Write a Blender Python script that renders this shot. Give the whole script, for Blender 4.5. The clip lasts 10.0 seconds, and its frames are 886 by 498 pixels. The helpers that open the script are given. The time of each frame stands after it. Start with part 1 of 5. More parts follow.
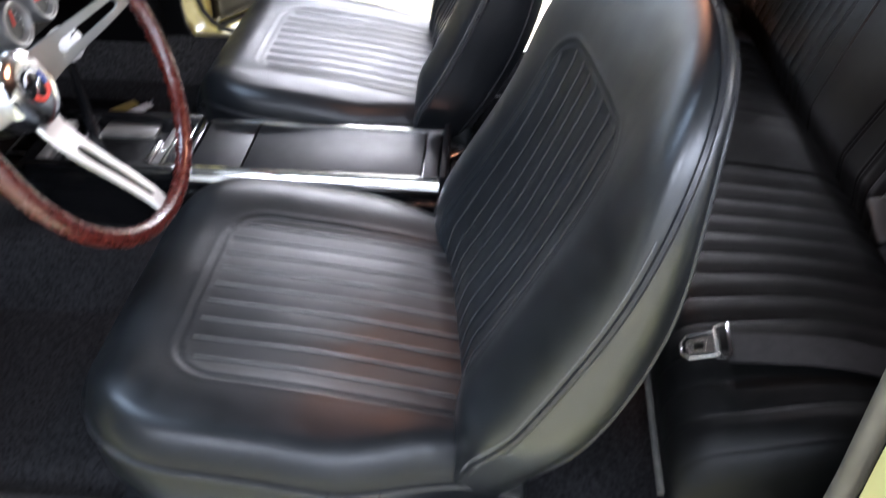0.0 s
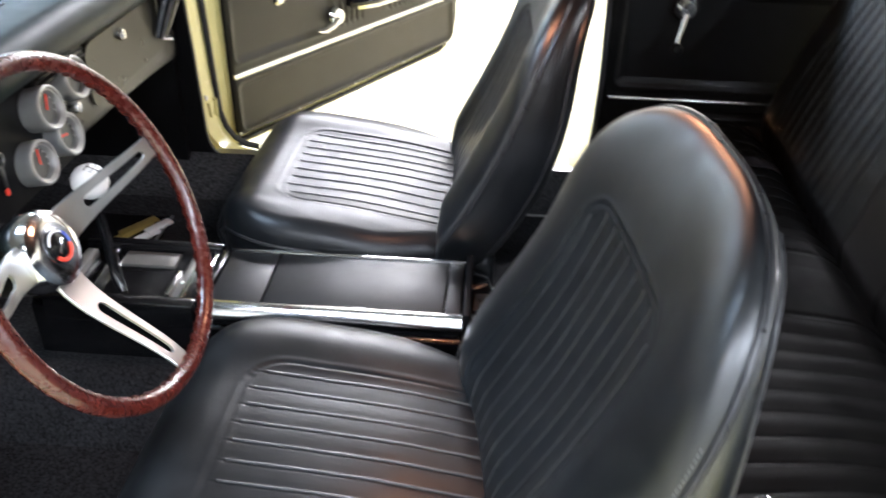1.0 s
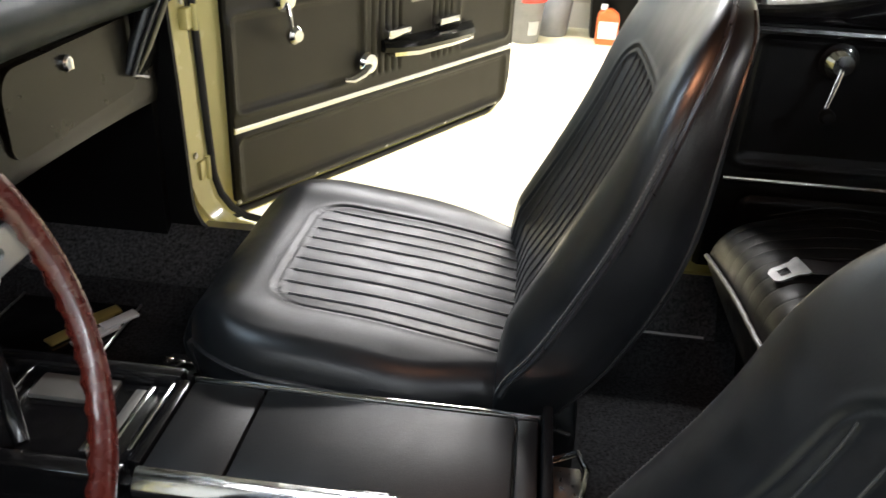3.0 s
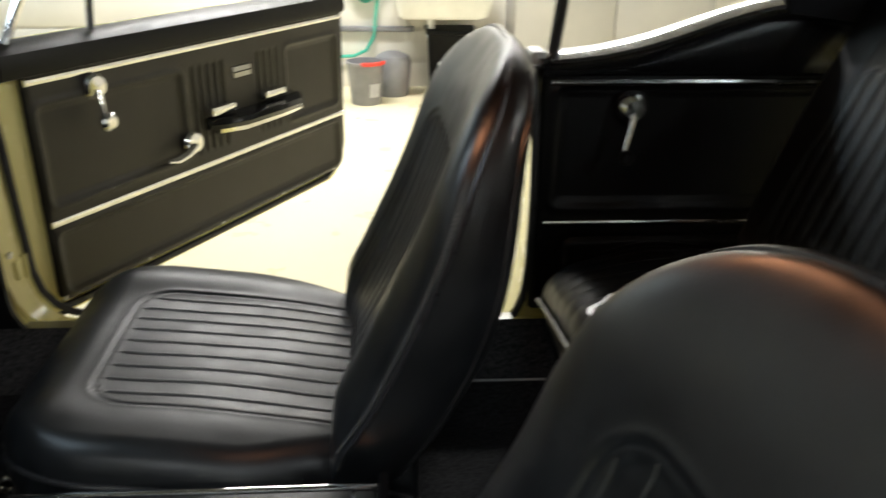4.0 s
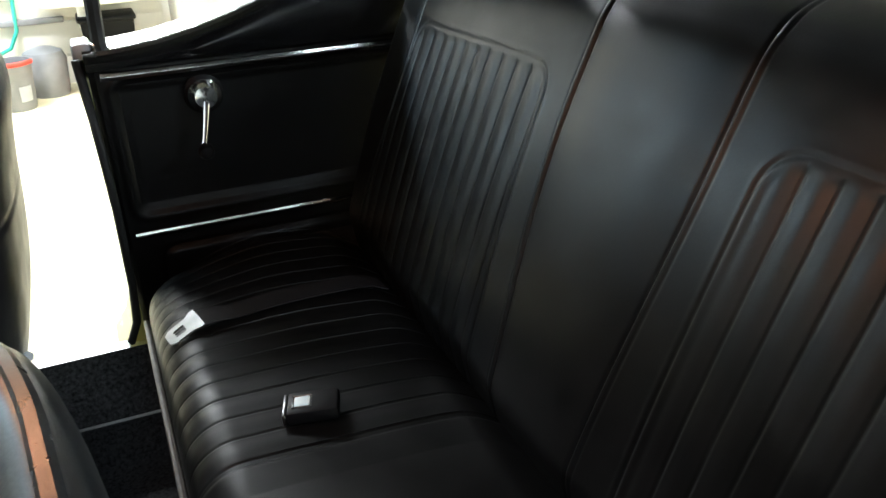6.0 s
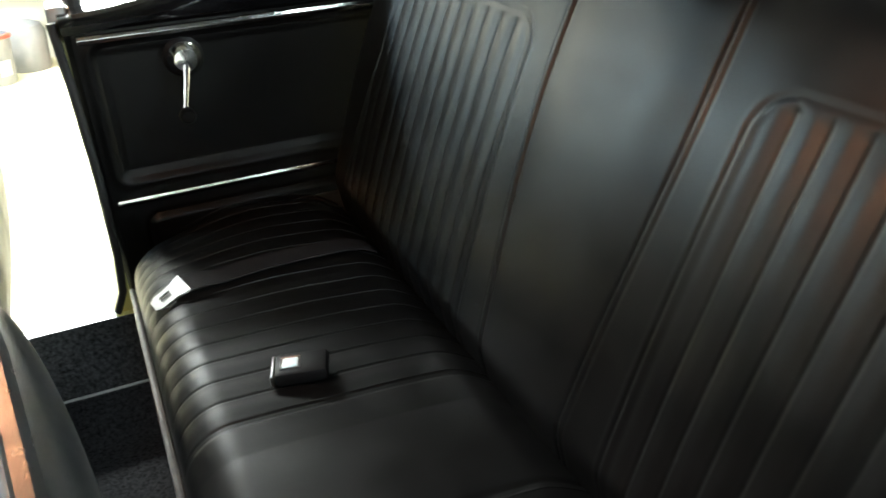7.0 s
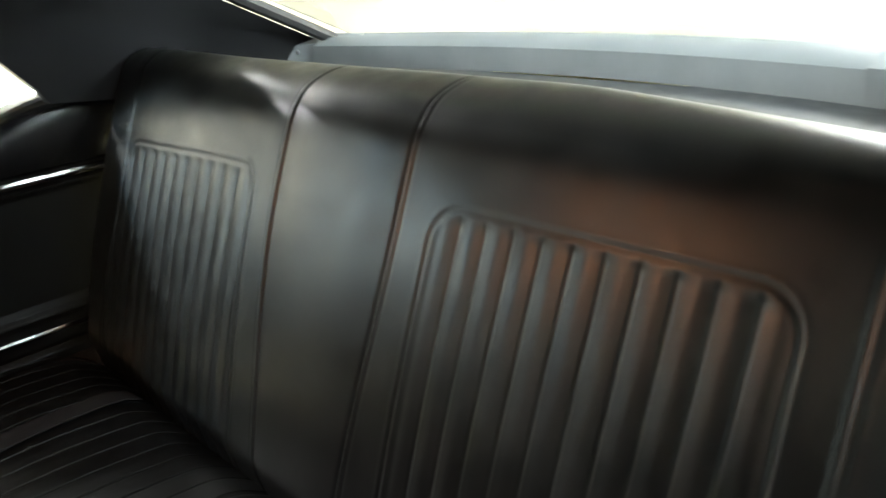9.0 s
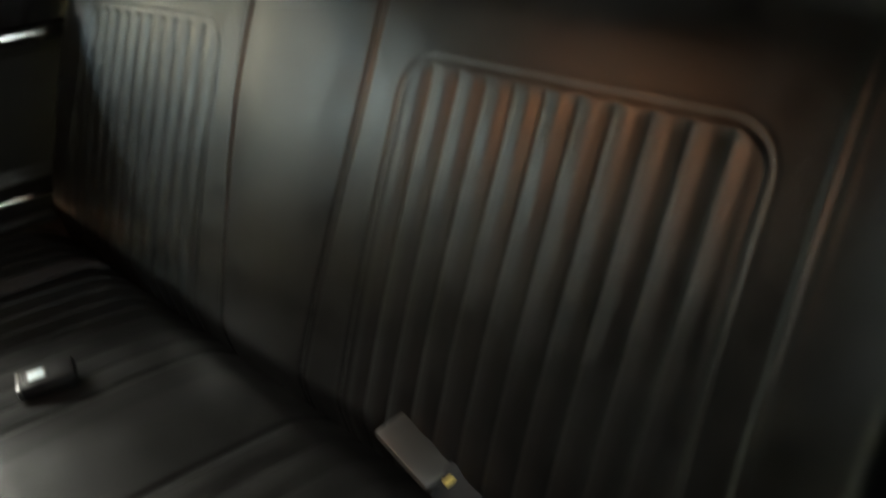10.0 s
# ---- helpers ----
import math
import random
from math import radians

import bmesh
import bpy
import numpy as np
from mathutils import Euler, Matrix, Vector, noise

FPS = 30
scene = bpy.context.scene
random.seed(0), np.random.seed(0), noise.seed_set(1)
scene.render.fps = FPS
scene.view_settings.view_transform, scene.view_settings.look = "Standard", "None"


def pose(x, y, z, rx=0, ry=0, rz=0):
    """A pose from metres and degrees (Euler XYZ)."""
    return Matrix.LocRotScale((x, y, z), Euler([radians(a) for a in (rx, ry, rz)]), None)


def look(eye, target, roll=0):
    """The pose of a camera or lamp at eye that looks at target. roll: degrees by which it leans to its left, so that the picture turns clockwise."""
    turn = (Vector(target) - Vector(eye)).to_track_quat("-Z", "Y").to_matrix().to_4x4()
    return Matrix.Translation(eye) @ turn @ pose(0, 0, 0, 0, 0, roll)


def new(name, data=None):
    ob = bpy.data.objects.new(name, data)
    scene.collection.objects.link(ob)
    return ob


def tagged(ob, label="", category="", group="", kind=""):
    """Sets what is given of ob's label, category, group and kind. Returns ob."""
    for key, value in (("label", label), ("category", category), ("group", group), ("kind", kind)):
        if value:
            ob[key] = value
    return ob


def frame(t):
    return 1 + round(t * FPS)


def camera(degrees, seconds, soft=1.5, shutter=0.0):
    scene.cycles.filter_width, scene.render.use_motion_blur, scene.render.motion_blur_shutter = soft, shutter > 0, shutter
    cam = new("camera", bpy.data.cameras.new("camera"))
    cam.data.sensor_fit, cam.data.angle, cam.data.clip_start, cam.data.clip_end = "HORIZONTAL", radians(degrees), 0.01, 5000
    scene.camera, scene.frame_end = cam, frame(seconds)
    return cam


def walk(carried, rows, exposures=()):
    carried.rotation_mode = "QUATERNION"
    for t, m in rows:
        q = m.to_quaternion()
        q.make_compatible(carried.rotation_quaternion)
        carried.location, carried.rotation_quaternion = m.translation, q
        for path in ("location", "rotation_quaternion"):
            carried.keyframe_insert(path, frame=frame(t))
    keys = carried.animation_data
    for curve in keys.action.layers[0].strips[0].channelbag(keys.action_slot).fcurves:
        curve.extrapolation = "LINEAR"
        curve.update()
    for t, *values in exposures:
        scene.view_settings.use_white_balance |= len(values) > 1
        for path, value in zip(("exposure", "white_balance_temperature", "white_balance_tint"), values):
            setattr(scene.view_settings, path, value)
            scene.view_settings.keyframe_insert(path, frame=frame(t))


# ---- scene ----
cam = camera(57.0, 10.0, shutter=0.5)
PATH = [
    (0, (0.056, -1.218, 1.271), (-0.001, 0.359, 0.042), 1.8),
    (0.5, (0.066, -1.174, 1.318), (0.117, 0.479, 0.194), 2.2),
    (0.6, (0.058, -1.176, 1.317), (0.121, 0.48, 0.197), 2.4),
    (1, (0.032, -1.139, 1.336), (-0.066, 0.544, 0.261), 1.5),
    (1.5, (0.003, -1.029, 1.316), (-0.192, 0.678, 0.293), 3.4),
    (2, (-0.051, -0.811, 1.222), (-0.258, 0.917, 0.237), 2.1),
    (2.1, (-0.061, -0.784, 1.19), (-0.27, 0.957, 0.229), 2.3),
    (2.2, (-0.063, -0.753, 1.184), (-0.282, 0.985, 0.219), 2.7),
    (3.3, (-0.042, -0.684, 1.148), (-0.153, 1.092, 0.236), 2.6),
    (3.5, (-0.028, -0.686, 1.156), (-0.09, 1.107, 0.271), 1.8),
    (3.9, (0.002, -0.683, 1.163), (0.095, 1.143, 0.351), 0.8),
    (4, (0.019, -0.685, 1.172), (0.153, 1.141, 0.368), 0.9),
    (4.5, (0.091, -0.668, 1.184), (0.529, 1.112, 0.383), -2.0),
    (5, (0.185, -0.655, 1.179), (0.921, 1.033, 0.399), -1.5),
    (5.5, (0.261, -0.657, 1.169), (1.025, 0.993, 0.337), -1.3),
    (5.7, (0.282, -0.635, 1.165), (1.012, 1.024, 0.319), -1.2),
    (6.8, (0.307, -0.594, 1.147), (0.971, 1.038, 0.201), -3.1),
    (7, (0.301, -0.607, 1.141), (1.004, 1.013, 0.201), -2.8),
    (7.5, (0.282, -0.686, 1.141), (1.144, 0.852, 0.195), -1.4),
    (8, (0.273, -0.744, 1.17), (1.413, 0.635, 0.275), -3.4),
    (8.4, (0.288, -0.753, 1.189), (1.537, 0.55, 0.33), -6.1),
    (8.5, (0.286, -0.752, 1.189), (1.547, 0.548, 0.341), -6.0),
    (9, (0.271, -0.723, 1.192), (1.506, 0.676, 0.473), -5.4),
    (9.3, (0.252, -0.708, 1.189), (1.439, 0.734, 0.472), -4.5),
    (9.5, (0.248, -0.704, 1.183), (1.424, 0.736, 0.444), -4.5),
    (10, (0.259, -0.733, 1.143), (1.466, 0.563, 0.214), -3.7),
]
walk(cam, [(t, look(eye, target, roll)) for t, eye, target, roll in PATH],
     exposures=[(0.0, 0.06, 5950, 22), (0.5, 0.15, 6050, 20), (1.0, 0.22, 6150, 19), (1.5, 0.08, 6200, 18), (2.0, 0.00, 6450, 16), (2.2, -0.05, 6450, 16), (3.5, -0.95, 6750, 14), (4.0, -1.28, 6800, 12), (4.5, -1.58, 6500, 14), (5.0, -1.60, 6100, 14), (5.5, -1.02, 6100, 14), (5.9, -0.45, 6150, 10), (6.8, 0.45, 6350, 4), (7.5, 0.45, 6500, 4), (8.5, 0.50, 6650, 4), (9.0, 0.58, 6600, 6), (9.5, 0.46, 6800, 10), (10.0, 0.14, 7150, 4)])

# ---- light and exposure ----
world = bpy.data.worlds.new("world")
scene.world = world
world.use_nodes = True
world.node_tree.nodes["Background"].inputs[0].default_value = (0.9, 0.95, 1.0, 1)
world.node_tree.nodes["Background"].inputs[1].default_value = 0.015
COOL, WARM, DAY = (0.80, 0.92, 1.0), (0.95, 0.98, 0.98), (0.55, 0.80, 1.0)
# unseen panels added to light seats and walls; DAY stands in for bluish daylight
ADDED_PANELS = [(-0.30, 3.5, 250, WARM), (-3.3, 4.25, 75, DAY), (1.3, 4.3, 240, WARM), (-0.7, -2.4, 60, COOL), (1.0, -2.6, 85, COOL), (2.9, -2.4, 200, COOL), (4.1, 0.3, 120, WARM), (-1.6, -0.3, 62, DAY)]


# ---- materials ----
def nodes_of(name, rough=0.5, metal=0.0, spec=0.5):
    m = bpy.data.materials.new(name)
    m.use_nodes = True
    nt = m.node_tree
    b = nt.nodes["Principled BSDF"]
    b.inputs["Roughness"].default_value = rough
    b.inputs["Metallic"].default_value = metal
    b.inputs["Specular IOR Level"].default_value = spec
    return m, nt, b


def add(nt, kind, **values):
    n = nt.nodes.new(kind)
    for k, v in values.items():
        n.inputs[k].default_value = v
    return n


def noise_mat(name, c0, c1, scale=6.0, rough=(0.4, 0.5), metal=0.0, bump=0.0, grain=600.0, spec=0.5, detail=6.0, coat=0.0, wave=0.0):
    """A surface of two tones, mixed by a broad noise, with a fine grain as relief and an uneven gloss."""
    m, nt, b = nodes_of(name, rough[0], metal, spec)
    co = nt.nodes.new("ShaderNodeTexCoord")
    big = add(nt, "ShaderNodeTexNoise", Scale=scale, Detail=detail, Roughness=0.6)
    nt.links.new(co.outputs["Object"], big.inputs["Vector"])
    ramp = nt.nodes.new("ShaderNodeValToRGB")
    ramp.color_ramp.elements[0].color, ramp.color_ramp.elements[1].color = (*c0, 1), (*c1, 1)
    ramp.color_ramp.elements[0].position, ramp.color_ramp.elements[1].position = 0.3, 0.7
    nt.links.new(big.outputs["Fac"], ramp.inputs["Fac"])
    nt.links.new(ramp.outputs["Color"], b.inputs["Base Color"])
    fine = add(nt, "ShaderNodeTexNoise", Scale=grain, Detail=3.0, Roughness=0.6)
    nt.links.new(co.outputs["Object"], fine.inputs["Vector"])
    mr = add(nt, "ShaderNodeMapRange")
    mr.inputs["To Min"].default_value, mr.inputs["To Max"].default_value = rough
    mr.inputs["From Min"].default_value, mr.inputs["From Max"].default_value = 0.3, 0.7
    mid = add(nt, "ShaderNodeTexNoise", Scale=scale * 4, Detail=5.0)
    nt.links.new(co.outputs["Object"], mid.inputs["Vector"])
    nt.links.new(mid.outputs["Fac"], mr.inputs["Value"])
    nt.links.new(mr.outputs["Result"], b.inputs["Roughness"])
    if bump:
        bp = add(nt, "ShaderNodeBump", Strength=bump, Distance=0.0006)
        nt.links.new(fine.outputs["Fac"], bp.inputs["Height"])
        last = bp
        if wave:
            soft = add(nt, "ShaderNodeTexNoise", Scale=14.0, Detail=3.0)
            nt.links.new(co.outputs["Object"], soft.inputs["Vector"])
            bq = add(nt, "ShaderNodeBump", Strength=wave, Distance=0.006)
            nt.links.new(soft.outputs["Fac"], bq.inputs["Height"])
            nt.links.new(bp.outputs["Normal"], bq.inputs["Normal"])
            last = bq
        nt.links.new(last.outputs["Normal"], b.inputs["Normal"])
    if coat:
        b.inputs["Coat Weight"].default_value = coat
        b.inputs["Coat Roughness"].default_value = 0.08
    return m


VINYL = noise_mat("seat_vinyl", (0.0026, 0.0028, 0.0028), (0.0048, 0.0050, 0.0050), 7.0, (0.30, 0.42), bump=0.14, grain=430, spec=0.41, wave=0.03)
# shaded copy of the bench vinyl: sheen cut to darken the cushion
DIMCUSHVINYL = noise_mat("dimmed_bench_vinyl", (0.0026, 0.0028, 0.0028), (0.0050, 0.0051, 0.0050), 7.0, (0.38, 0.52), bump=0.16, grain=430, spec=0.17, wave=0.08)
# shaded copy for the front cushions: less sheen, bluish light in the base
DIMSEATCUSH = noise_mat("dimmed_front_vinyl", (0.0045, 0.0052, 0.0058), (0.0080, 0.0090, 0.0100), 7.0, (0.31, 0.43), bump=0.20, grain=430, spec=0.30, wave=0.11)
# lit copy for the front backrests: sheen raised, bluish light in the base
LITSEATVINYL = noise_mat("lit_front_vinyl", (0.0050, 0.0058, 0.0066), (0.0085, 0.0096, 0.0108), 7.0, (0.30, 0.42), bump=0.20, grain=430, spec=0.76, wave=0.11)
PIPING = noise_mat("piping_vinyl", (0.012, 0.012, 0.013), (0.022, 0.022, 0.023), 30.0, (0.25, 0.4), bump=0.2, grain=700)
WORNPIPE = noise_mat("worn_piping", (0.03, 0.03, 0.028), (0.10, 0.095, 0.085), 60.0, (0.35, 0.5), bump=0.2, grain=500)
# weld grey lifted to include the light that the ridges catch
LITWELD = noise_mat("worn_lit_weld", (0.030, 0.030, 0.030), (0.055, 0.055, 0.054), 60.0, (0.32, 0.45), bump=0.1, grain=500)
EDGING = noise_mat("pale_edging", (0.30, 0.30, 0.29), (0.42, 0.42, 0.40), 40.0, (0.5, 0.6), bump=0.1, grain=300)
STITCH = noise_mat("seam_thread", (0.10, 0.10, 0.10), (0.16, 0.16, 0.155), 80.0, (0.5, 0.7), bump=0.1, grain=900)
TRIM = noise_mat("trim_vinyl", (0.0025, 0.0025, 0.0025), (0.0045, 0.0045, 0.0045), 5.0, (0.32, 0.42), bump=0.3, grain=800, spec=0.22)
GLOSS = noise_mat("black_gloss", (0.0035, 0.0035, 0.004), (0.006, 0.006, 0.0065), 8.0, (0.14, 0.24), bump=0.06, grain=300)
DASHPAINT = noise_mat("dash_paint", (0.0035, 0.0032, 0.0026), (0.006, 0.0055, 0.0042), 6.0, (0.26, 0.34), bump=0.08, grain=400, spec=0.16)
RUBBER = noise_mat("rubber", (0.012, 0.012, 0.012), (0.022, 0.022, 0.022), 20.0, (0.5, 0.65), bump=0.2, grain=300)
# one carpet in two tones: footwell shade and door light put into the colours
CARPET = noise_mat("carpet", (0.003, 0.003, 0.0034), (0.032, 0.032, 0.034), 190.0, (0.9, 1.0), bump=1.0, grain=420, spec=0.08)
LITCARPET = noise_mat("sill_carpet", (0.006, 0.006, 0.0065), (0.062, 0.062, 0.064), 170.0, (0.9, 1.0), bump=1.0, grain=330, spec=0.10)
CHROME = noise_mat("chrome", (0.78, 0.78, 0.78), (0.88, 0.88, 0.88), 20.0, (0.08, 0.18), metal=1.0, bump=0.03, grain=200)
BRUSHED = noise_mat("brushed_aluminium", (0.34, 0.34, 0.325), (0.42, 0.42, 0.405), 8.0, (0.32, 0.42), metal=1.0, bump=0.04, grain=900)
YELLOW = noise_mat("yellow_paint", (0.66, 0.60, 0.24), (0.74, 0.68, 0.30), 3.0, (0.2, 0.3), bump=0.05, grain=200, coat=0.5)
WOODRIM = noise_mat("stained_wood", (0.044, 0.0060, 0.0038), (0.062, 0.0090, 0.0055), 25.0, (0.22, 0.32), bump=0.15, grain=300, coat=0.25)
WHITEPL = noise_mat("white_plastic", (0.72, 0.72, 0.70), (0.8, 0.8, 0.78), 12.0, (0.3, 0.4), bump=0.05, grain=200)
GREYPL = noise_mat("grey_plastic", (0.17, 0.17, 0.18), (0.25, 0.25, 0.26), 8.0, (0.4, 0.55), bump=0.1, grain=200)
BLACKPL = noise_mat("black_plastic", (0.003, 0.003, 0.0032), (0.0055, 0.0055, 0.006), 8.0, (0.4, 0.55), bump=0.15, grain=250, spec=0.12)
BLUERING = noise_mat("blue_enamel", (0.03, 0.05, 0.22), (0.05, 0.08, 0.30), 20.0, (0.2, 0.3), bump=0.03, grain=200)
REDPL = noise_mat("red_plastic", (0.62, 0.03, 0.02), (0.72, 0.06, 0.03), 8.0, (0.35, 0.45), bump=0.05, grain=200)
ORANGEPL = noise_mat("orange_plastic", (0.75, 0.13, 0.03), (0.82, 0.18, 0.05), 8.0, (0.35, 0.45), bump=0.05, grain=200)
GREENPL = noise_mat("green_hose", (0.03, 0.36, 0.26), (0.06, 0.46, 0.34), 8.0, (0.35, 0.5), bump=0.1, grain=200)
BLUEPL = noise_mat("pale_blue_plastic", (0.62, 0.80, 0.86), (0.70, 0.86, 0.90), 30.0, (0.3, 0.4), bump=0.03, grain=200)
CUPPL = noise_mat("cup_plastic", (0.16, 0.20, 0.22), (0.22, 0.27, 0.29), 12.0, (0.35, 0.5), bump=0.05, grain=200)
LABEL = noise_mat("label_paper", (0.7, 0.7, 0.72), (0.8, 0.8, 0.8), 20.0, (0.5, 0.6), bump=0.05, grain=200)
DIAL = noise_mat("dial_face", (0.055, 0.060, 0.055), (0.085, 0.09, 0.085), 40.0, (0.4, 0.5), bump=0.03, grain=200)
FLOORPAINT = noise_mat("garage_floor_paint", (0.70, 0.62, 0.40), (0.78, 0.70, 0.48), 1.6, (0.25, 0.42), bump=0.2, grain=60, detail=10)
BEIGEWELT = noise_mat("beige_door_seal", (0.09, 0.08, 0.065), (0.14, 0.125, 0.10), 20.0, (0.5, 0.6), bump=0.3, grain=300)
WALLPAINT = noise_mat("wall_paint", (0.70, 0.67, 0.60), (0.78, 0.75, 0.68), 2.0, (0.6, 0.75), bump=0.4, grain=80)
CEILPAINT = noise_mat("ceiling_paint", (0.05, 0.05, 0.05), (0.075, 0.075, 0.072), 2.0, (0.7, 0.8), bump=0.2, grain=80)
# black pad; the teal is bluish windscreen light put into the base colour
LITPADVINYL = noise_mat("teal_lit_pad_vinyl", (0.003, 0.0085, 0.0095), (0.006, 0.014, 0.0155), 6.0, (0.36, 0.46), bump=0.3, grain=700, spec=0.17)
LIDVINYL = noise_mat("lid_vinyl", (0.003, 0.003, 0.0032), (0.006, 0.006, 0.0062), 9.0, (0.40, 0.50), bump=0.5, grain=600, spec=0.42)
# lit copy of the black trim: yellow floor's reflected light put into the base
LITDOORTRIM = noise_mat("floor_lit_door_vinyl", (0.017, 0.015, 0.011), (0.026, 0.023, 0.017), 5.0, (0.40, 0.50), bump=0.3, grain=800, spec=0.45)
SILVERPAINT = noise_mat("silver_paint", (0.32, 0.32, 0.31), (0.41, 0.41, 0.40), 20.0, (0.38, 0.48), metal=0.7, bump=0.06, grain=400)
PLATE = noise_mat("dull_grey_plate", (0.15, 0.145, 0.135), (0.21, 0.205, 0.19), 20.0, (0.35, 0.45), metal=0.5, bump=0.06, grain=400)
# the olive is the yellow floor's reflection, put into the base colour
LITGLOVEPAINT = noise_mat("olive_lit_glove_paint", (0.0055, 0.0050, 0.0030), (0.009, 0.0082, 0.0050), 6.0, (0.27, 0.30), bump=0.04, grain=400, spec=0.12)
DIMWALL = noise_mat("pale_board", (0.50, 0.51, 0.52), (0.60, 0.61, 0.62), 2.0, (0.6, 0.75), bump=0.4, grain=80)
GREYDOOR = noise_mat("grey_metal_door", (0.42, 0.41, 0.39), (0.5, 0.49, 0.46), 2.0, (0.35, 0.5), bump=0.1, grain=80)
SHELFGREY = noise_mat("shelf_board", (0.022, 0.025, 0.026), (0.036, 0.039, 0.040), 8.0, (0.6, 0.75), bump=0.3, grain=400)
HEADLINER = noise_mat("headliner", (0.005, 0.005, 0.006), (0.009, 0.009, 0.010), 5.0, (0.5, 0.6), bump=0.3, grain=500, spec=0.2)
WEBBING = noise_mat("belt_webbing", (0.009, 0.009, 0.010), (0.017, 0.017, 0.018), 60.0, (0.6, 0.75), bump=0.5, grain=700, spec=0.2)
GREYWEB = noise_mat("grey_buckle_sleeve", (0.016, 0.015, 0.014), (0.028, 0.026, 0.024), 20.0, (0.45, 0.55), bump=0.1, grain=300)
GARNISH = noise_mat("garnish_paint", (0.13, 0.145, 0.15), (0.18, 0.195, 0.20), 8.0, (0.32, 0.42), bump=0.08, grain=200)
STEELM = noise_mat("dull_steel", (0.5, 0.5, 0.5), (0.66, 0.66, 0.65), 30.0, (0.25, 0.4), metal=1.0, bump=0.1, grain=300)
LATCH = noise_mat("worn_latch_steel", (0.13, 0.13, 0.13), (0.22, 0.22, 0.21), 40.0, (0.28, 0.42), metal=1.0, bump=0.1, grain=300)
BRASS = noise_mat("gold_label", (0.55, 0.42, 0.12), (0.66, 0.52, 0.18), 30.0, (0.3, 0.4), metal=0.6, bump=0.05, grain=200)


def glass_mat(name):
    m, nt, b = nodes_of(name, 0.02)
    b.inputs["Base Color"].default_value = (0.95, 0.98, 0.97, 1)
    b.inputs["Transmission Weight"].default_value = 1.0
    b.inputs["IOR"].default_value = 1.45
    return m


GLASS = glass_mat("window_glass")


def lamp_mat(name, strength, tint=(1.0, 0.97, 0.9)):
    m, nt, b = nodes_of(name, 0.5)
    b.inputs["Base Color"].default_value = (0.9, 0.9, 0.9, 1)
    b.inputs["Emission Color"].default_value = (*tint, 1)
    b.inputs["Emission Strength"].default_value = strength
    return m


PANELGLOW = lamp_mat("lamp_diffuser", 6.0)
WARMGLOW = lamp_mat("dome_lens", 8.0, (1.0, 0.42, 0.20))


# ---- shape helpers ----
ROOT = {}


def thing(name, at, label, category, group="", kind=""):
    ob = new(name)
    ob.empty_display_size = 0.05
    ob.location = at
    ROOT[ob.name] = Vector(at)
    return tagged(ob, label, category, group, kind)


def merge(*geos):
    vs, fs = [], []
    for v, f in geos:
        k = len(vs)
        vs += list(v)
        fs += [tuple(i + k for i in face) for face in f]
    return vs, fs


def moved(geo, m):
    return [m @ Vector(v) for v in geo[0]], geo[1]


def make_mesh(name, geo, mat, smooth=True, sharp=40):
    me = bpy.data.meshes.new(name)
    me.from_pydata([tuple(v) for v in geo[0]], [], geo[1])
    bm = bmesh.new()
    bm.from_mesh(me)
    bmesh.ops.recalc_face_normals(bm, faces=bm.faces)
    lim = radians(sharp)
    for f in bm.faces:
        f.smooth = smooth
    for e in bm.edges:
        if len(e.link_faces) == 2 and e.calc_face_angle(0) > lim:
            e.smooth = False
    bm.to_mesh(me)
    bm.free()
    me.materials.append(mat)
    return me


def part(name, geo, mat, parent, label="", smooth=True, sharp=40, kind=""):
    """One mesh under a thing or a part; geo is in the thing's world coordinates."""
    base = ROOT[parent.name]
    me = make_mesh(name, moved(geo, Matrix.Translation(-base)), mat, smooth, sharp)
    ob = new(name, me)
    ob.parent = parent
    ROOT[ob.name] = base
    return tagged(ob, label=label, kind=kind)


def single(name, geo, mat, label, category, group="", kind="", smooth=True, at=None, sharp=40):
    """A thing of one mesh."""
    at = Vector(at if at is not None else sum((Vector(v) for v in geo[0]), Vector()) / len(geo[0]))
    ob = new(name, make_mesh(name, moved(geo, Matrix.Translation(-at)), mat, smooth, sharp))
    ob.location = at
    ROOT[ob.name] = at
    return tagged(ob, label, category, group, kind)


def gbox(x0, x1, y0, y1, z0, z1, r=0.0, seg=2):
    bm = bmesh.new()
    bmesh.ops.create_cube(bm, size=1.0)
    for v in bm.verts:
        v.co = Vector(((x0 + x1) / 2 + v.co.x * (x1 - x0), (y0 + y1) / 2 + v.co.y * (y1 - y0), (z0 + z1) / 2 + v.co.z * (z1 - z0)))
    if r > 0:
        bmesh.ops.bevel(bm, geom=bm.edges[:], offset=r, segments=seg, affect="EDGES", profile=0.5)
    bm.verts.index_update()
    out = [v.co.copy() for v in bm.verts], [tuple(v.index for v in f.verts) for f in bm.faces]
    bm.free()
    return out


def gloft(rings, closed=False):
    """Skin over rings of equal count; the ends are closed by flat caps unless the loft is a loop."""
    n, k = len(rings[0]), len(rings)
    vs = [Vector(p) for ring in rings for p in ring]
    fs = []
    for i in range(k if closed else k - 1):
        a, b = i * n, ((i + 1) % k) * n
        for j in range(n):
            fs.append((a + j, a + (j + 1) % n, b + (j + 1) % n, b + j))
    if not closed:
        fs.append(tuple(range(n - 1, -1, -1)))
        fs.append(tuple((k - 1) * n + j for j in range(n)))
    return vs, fs


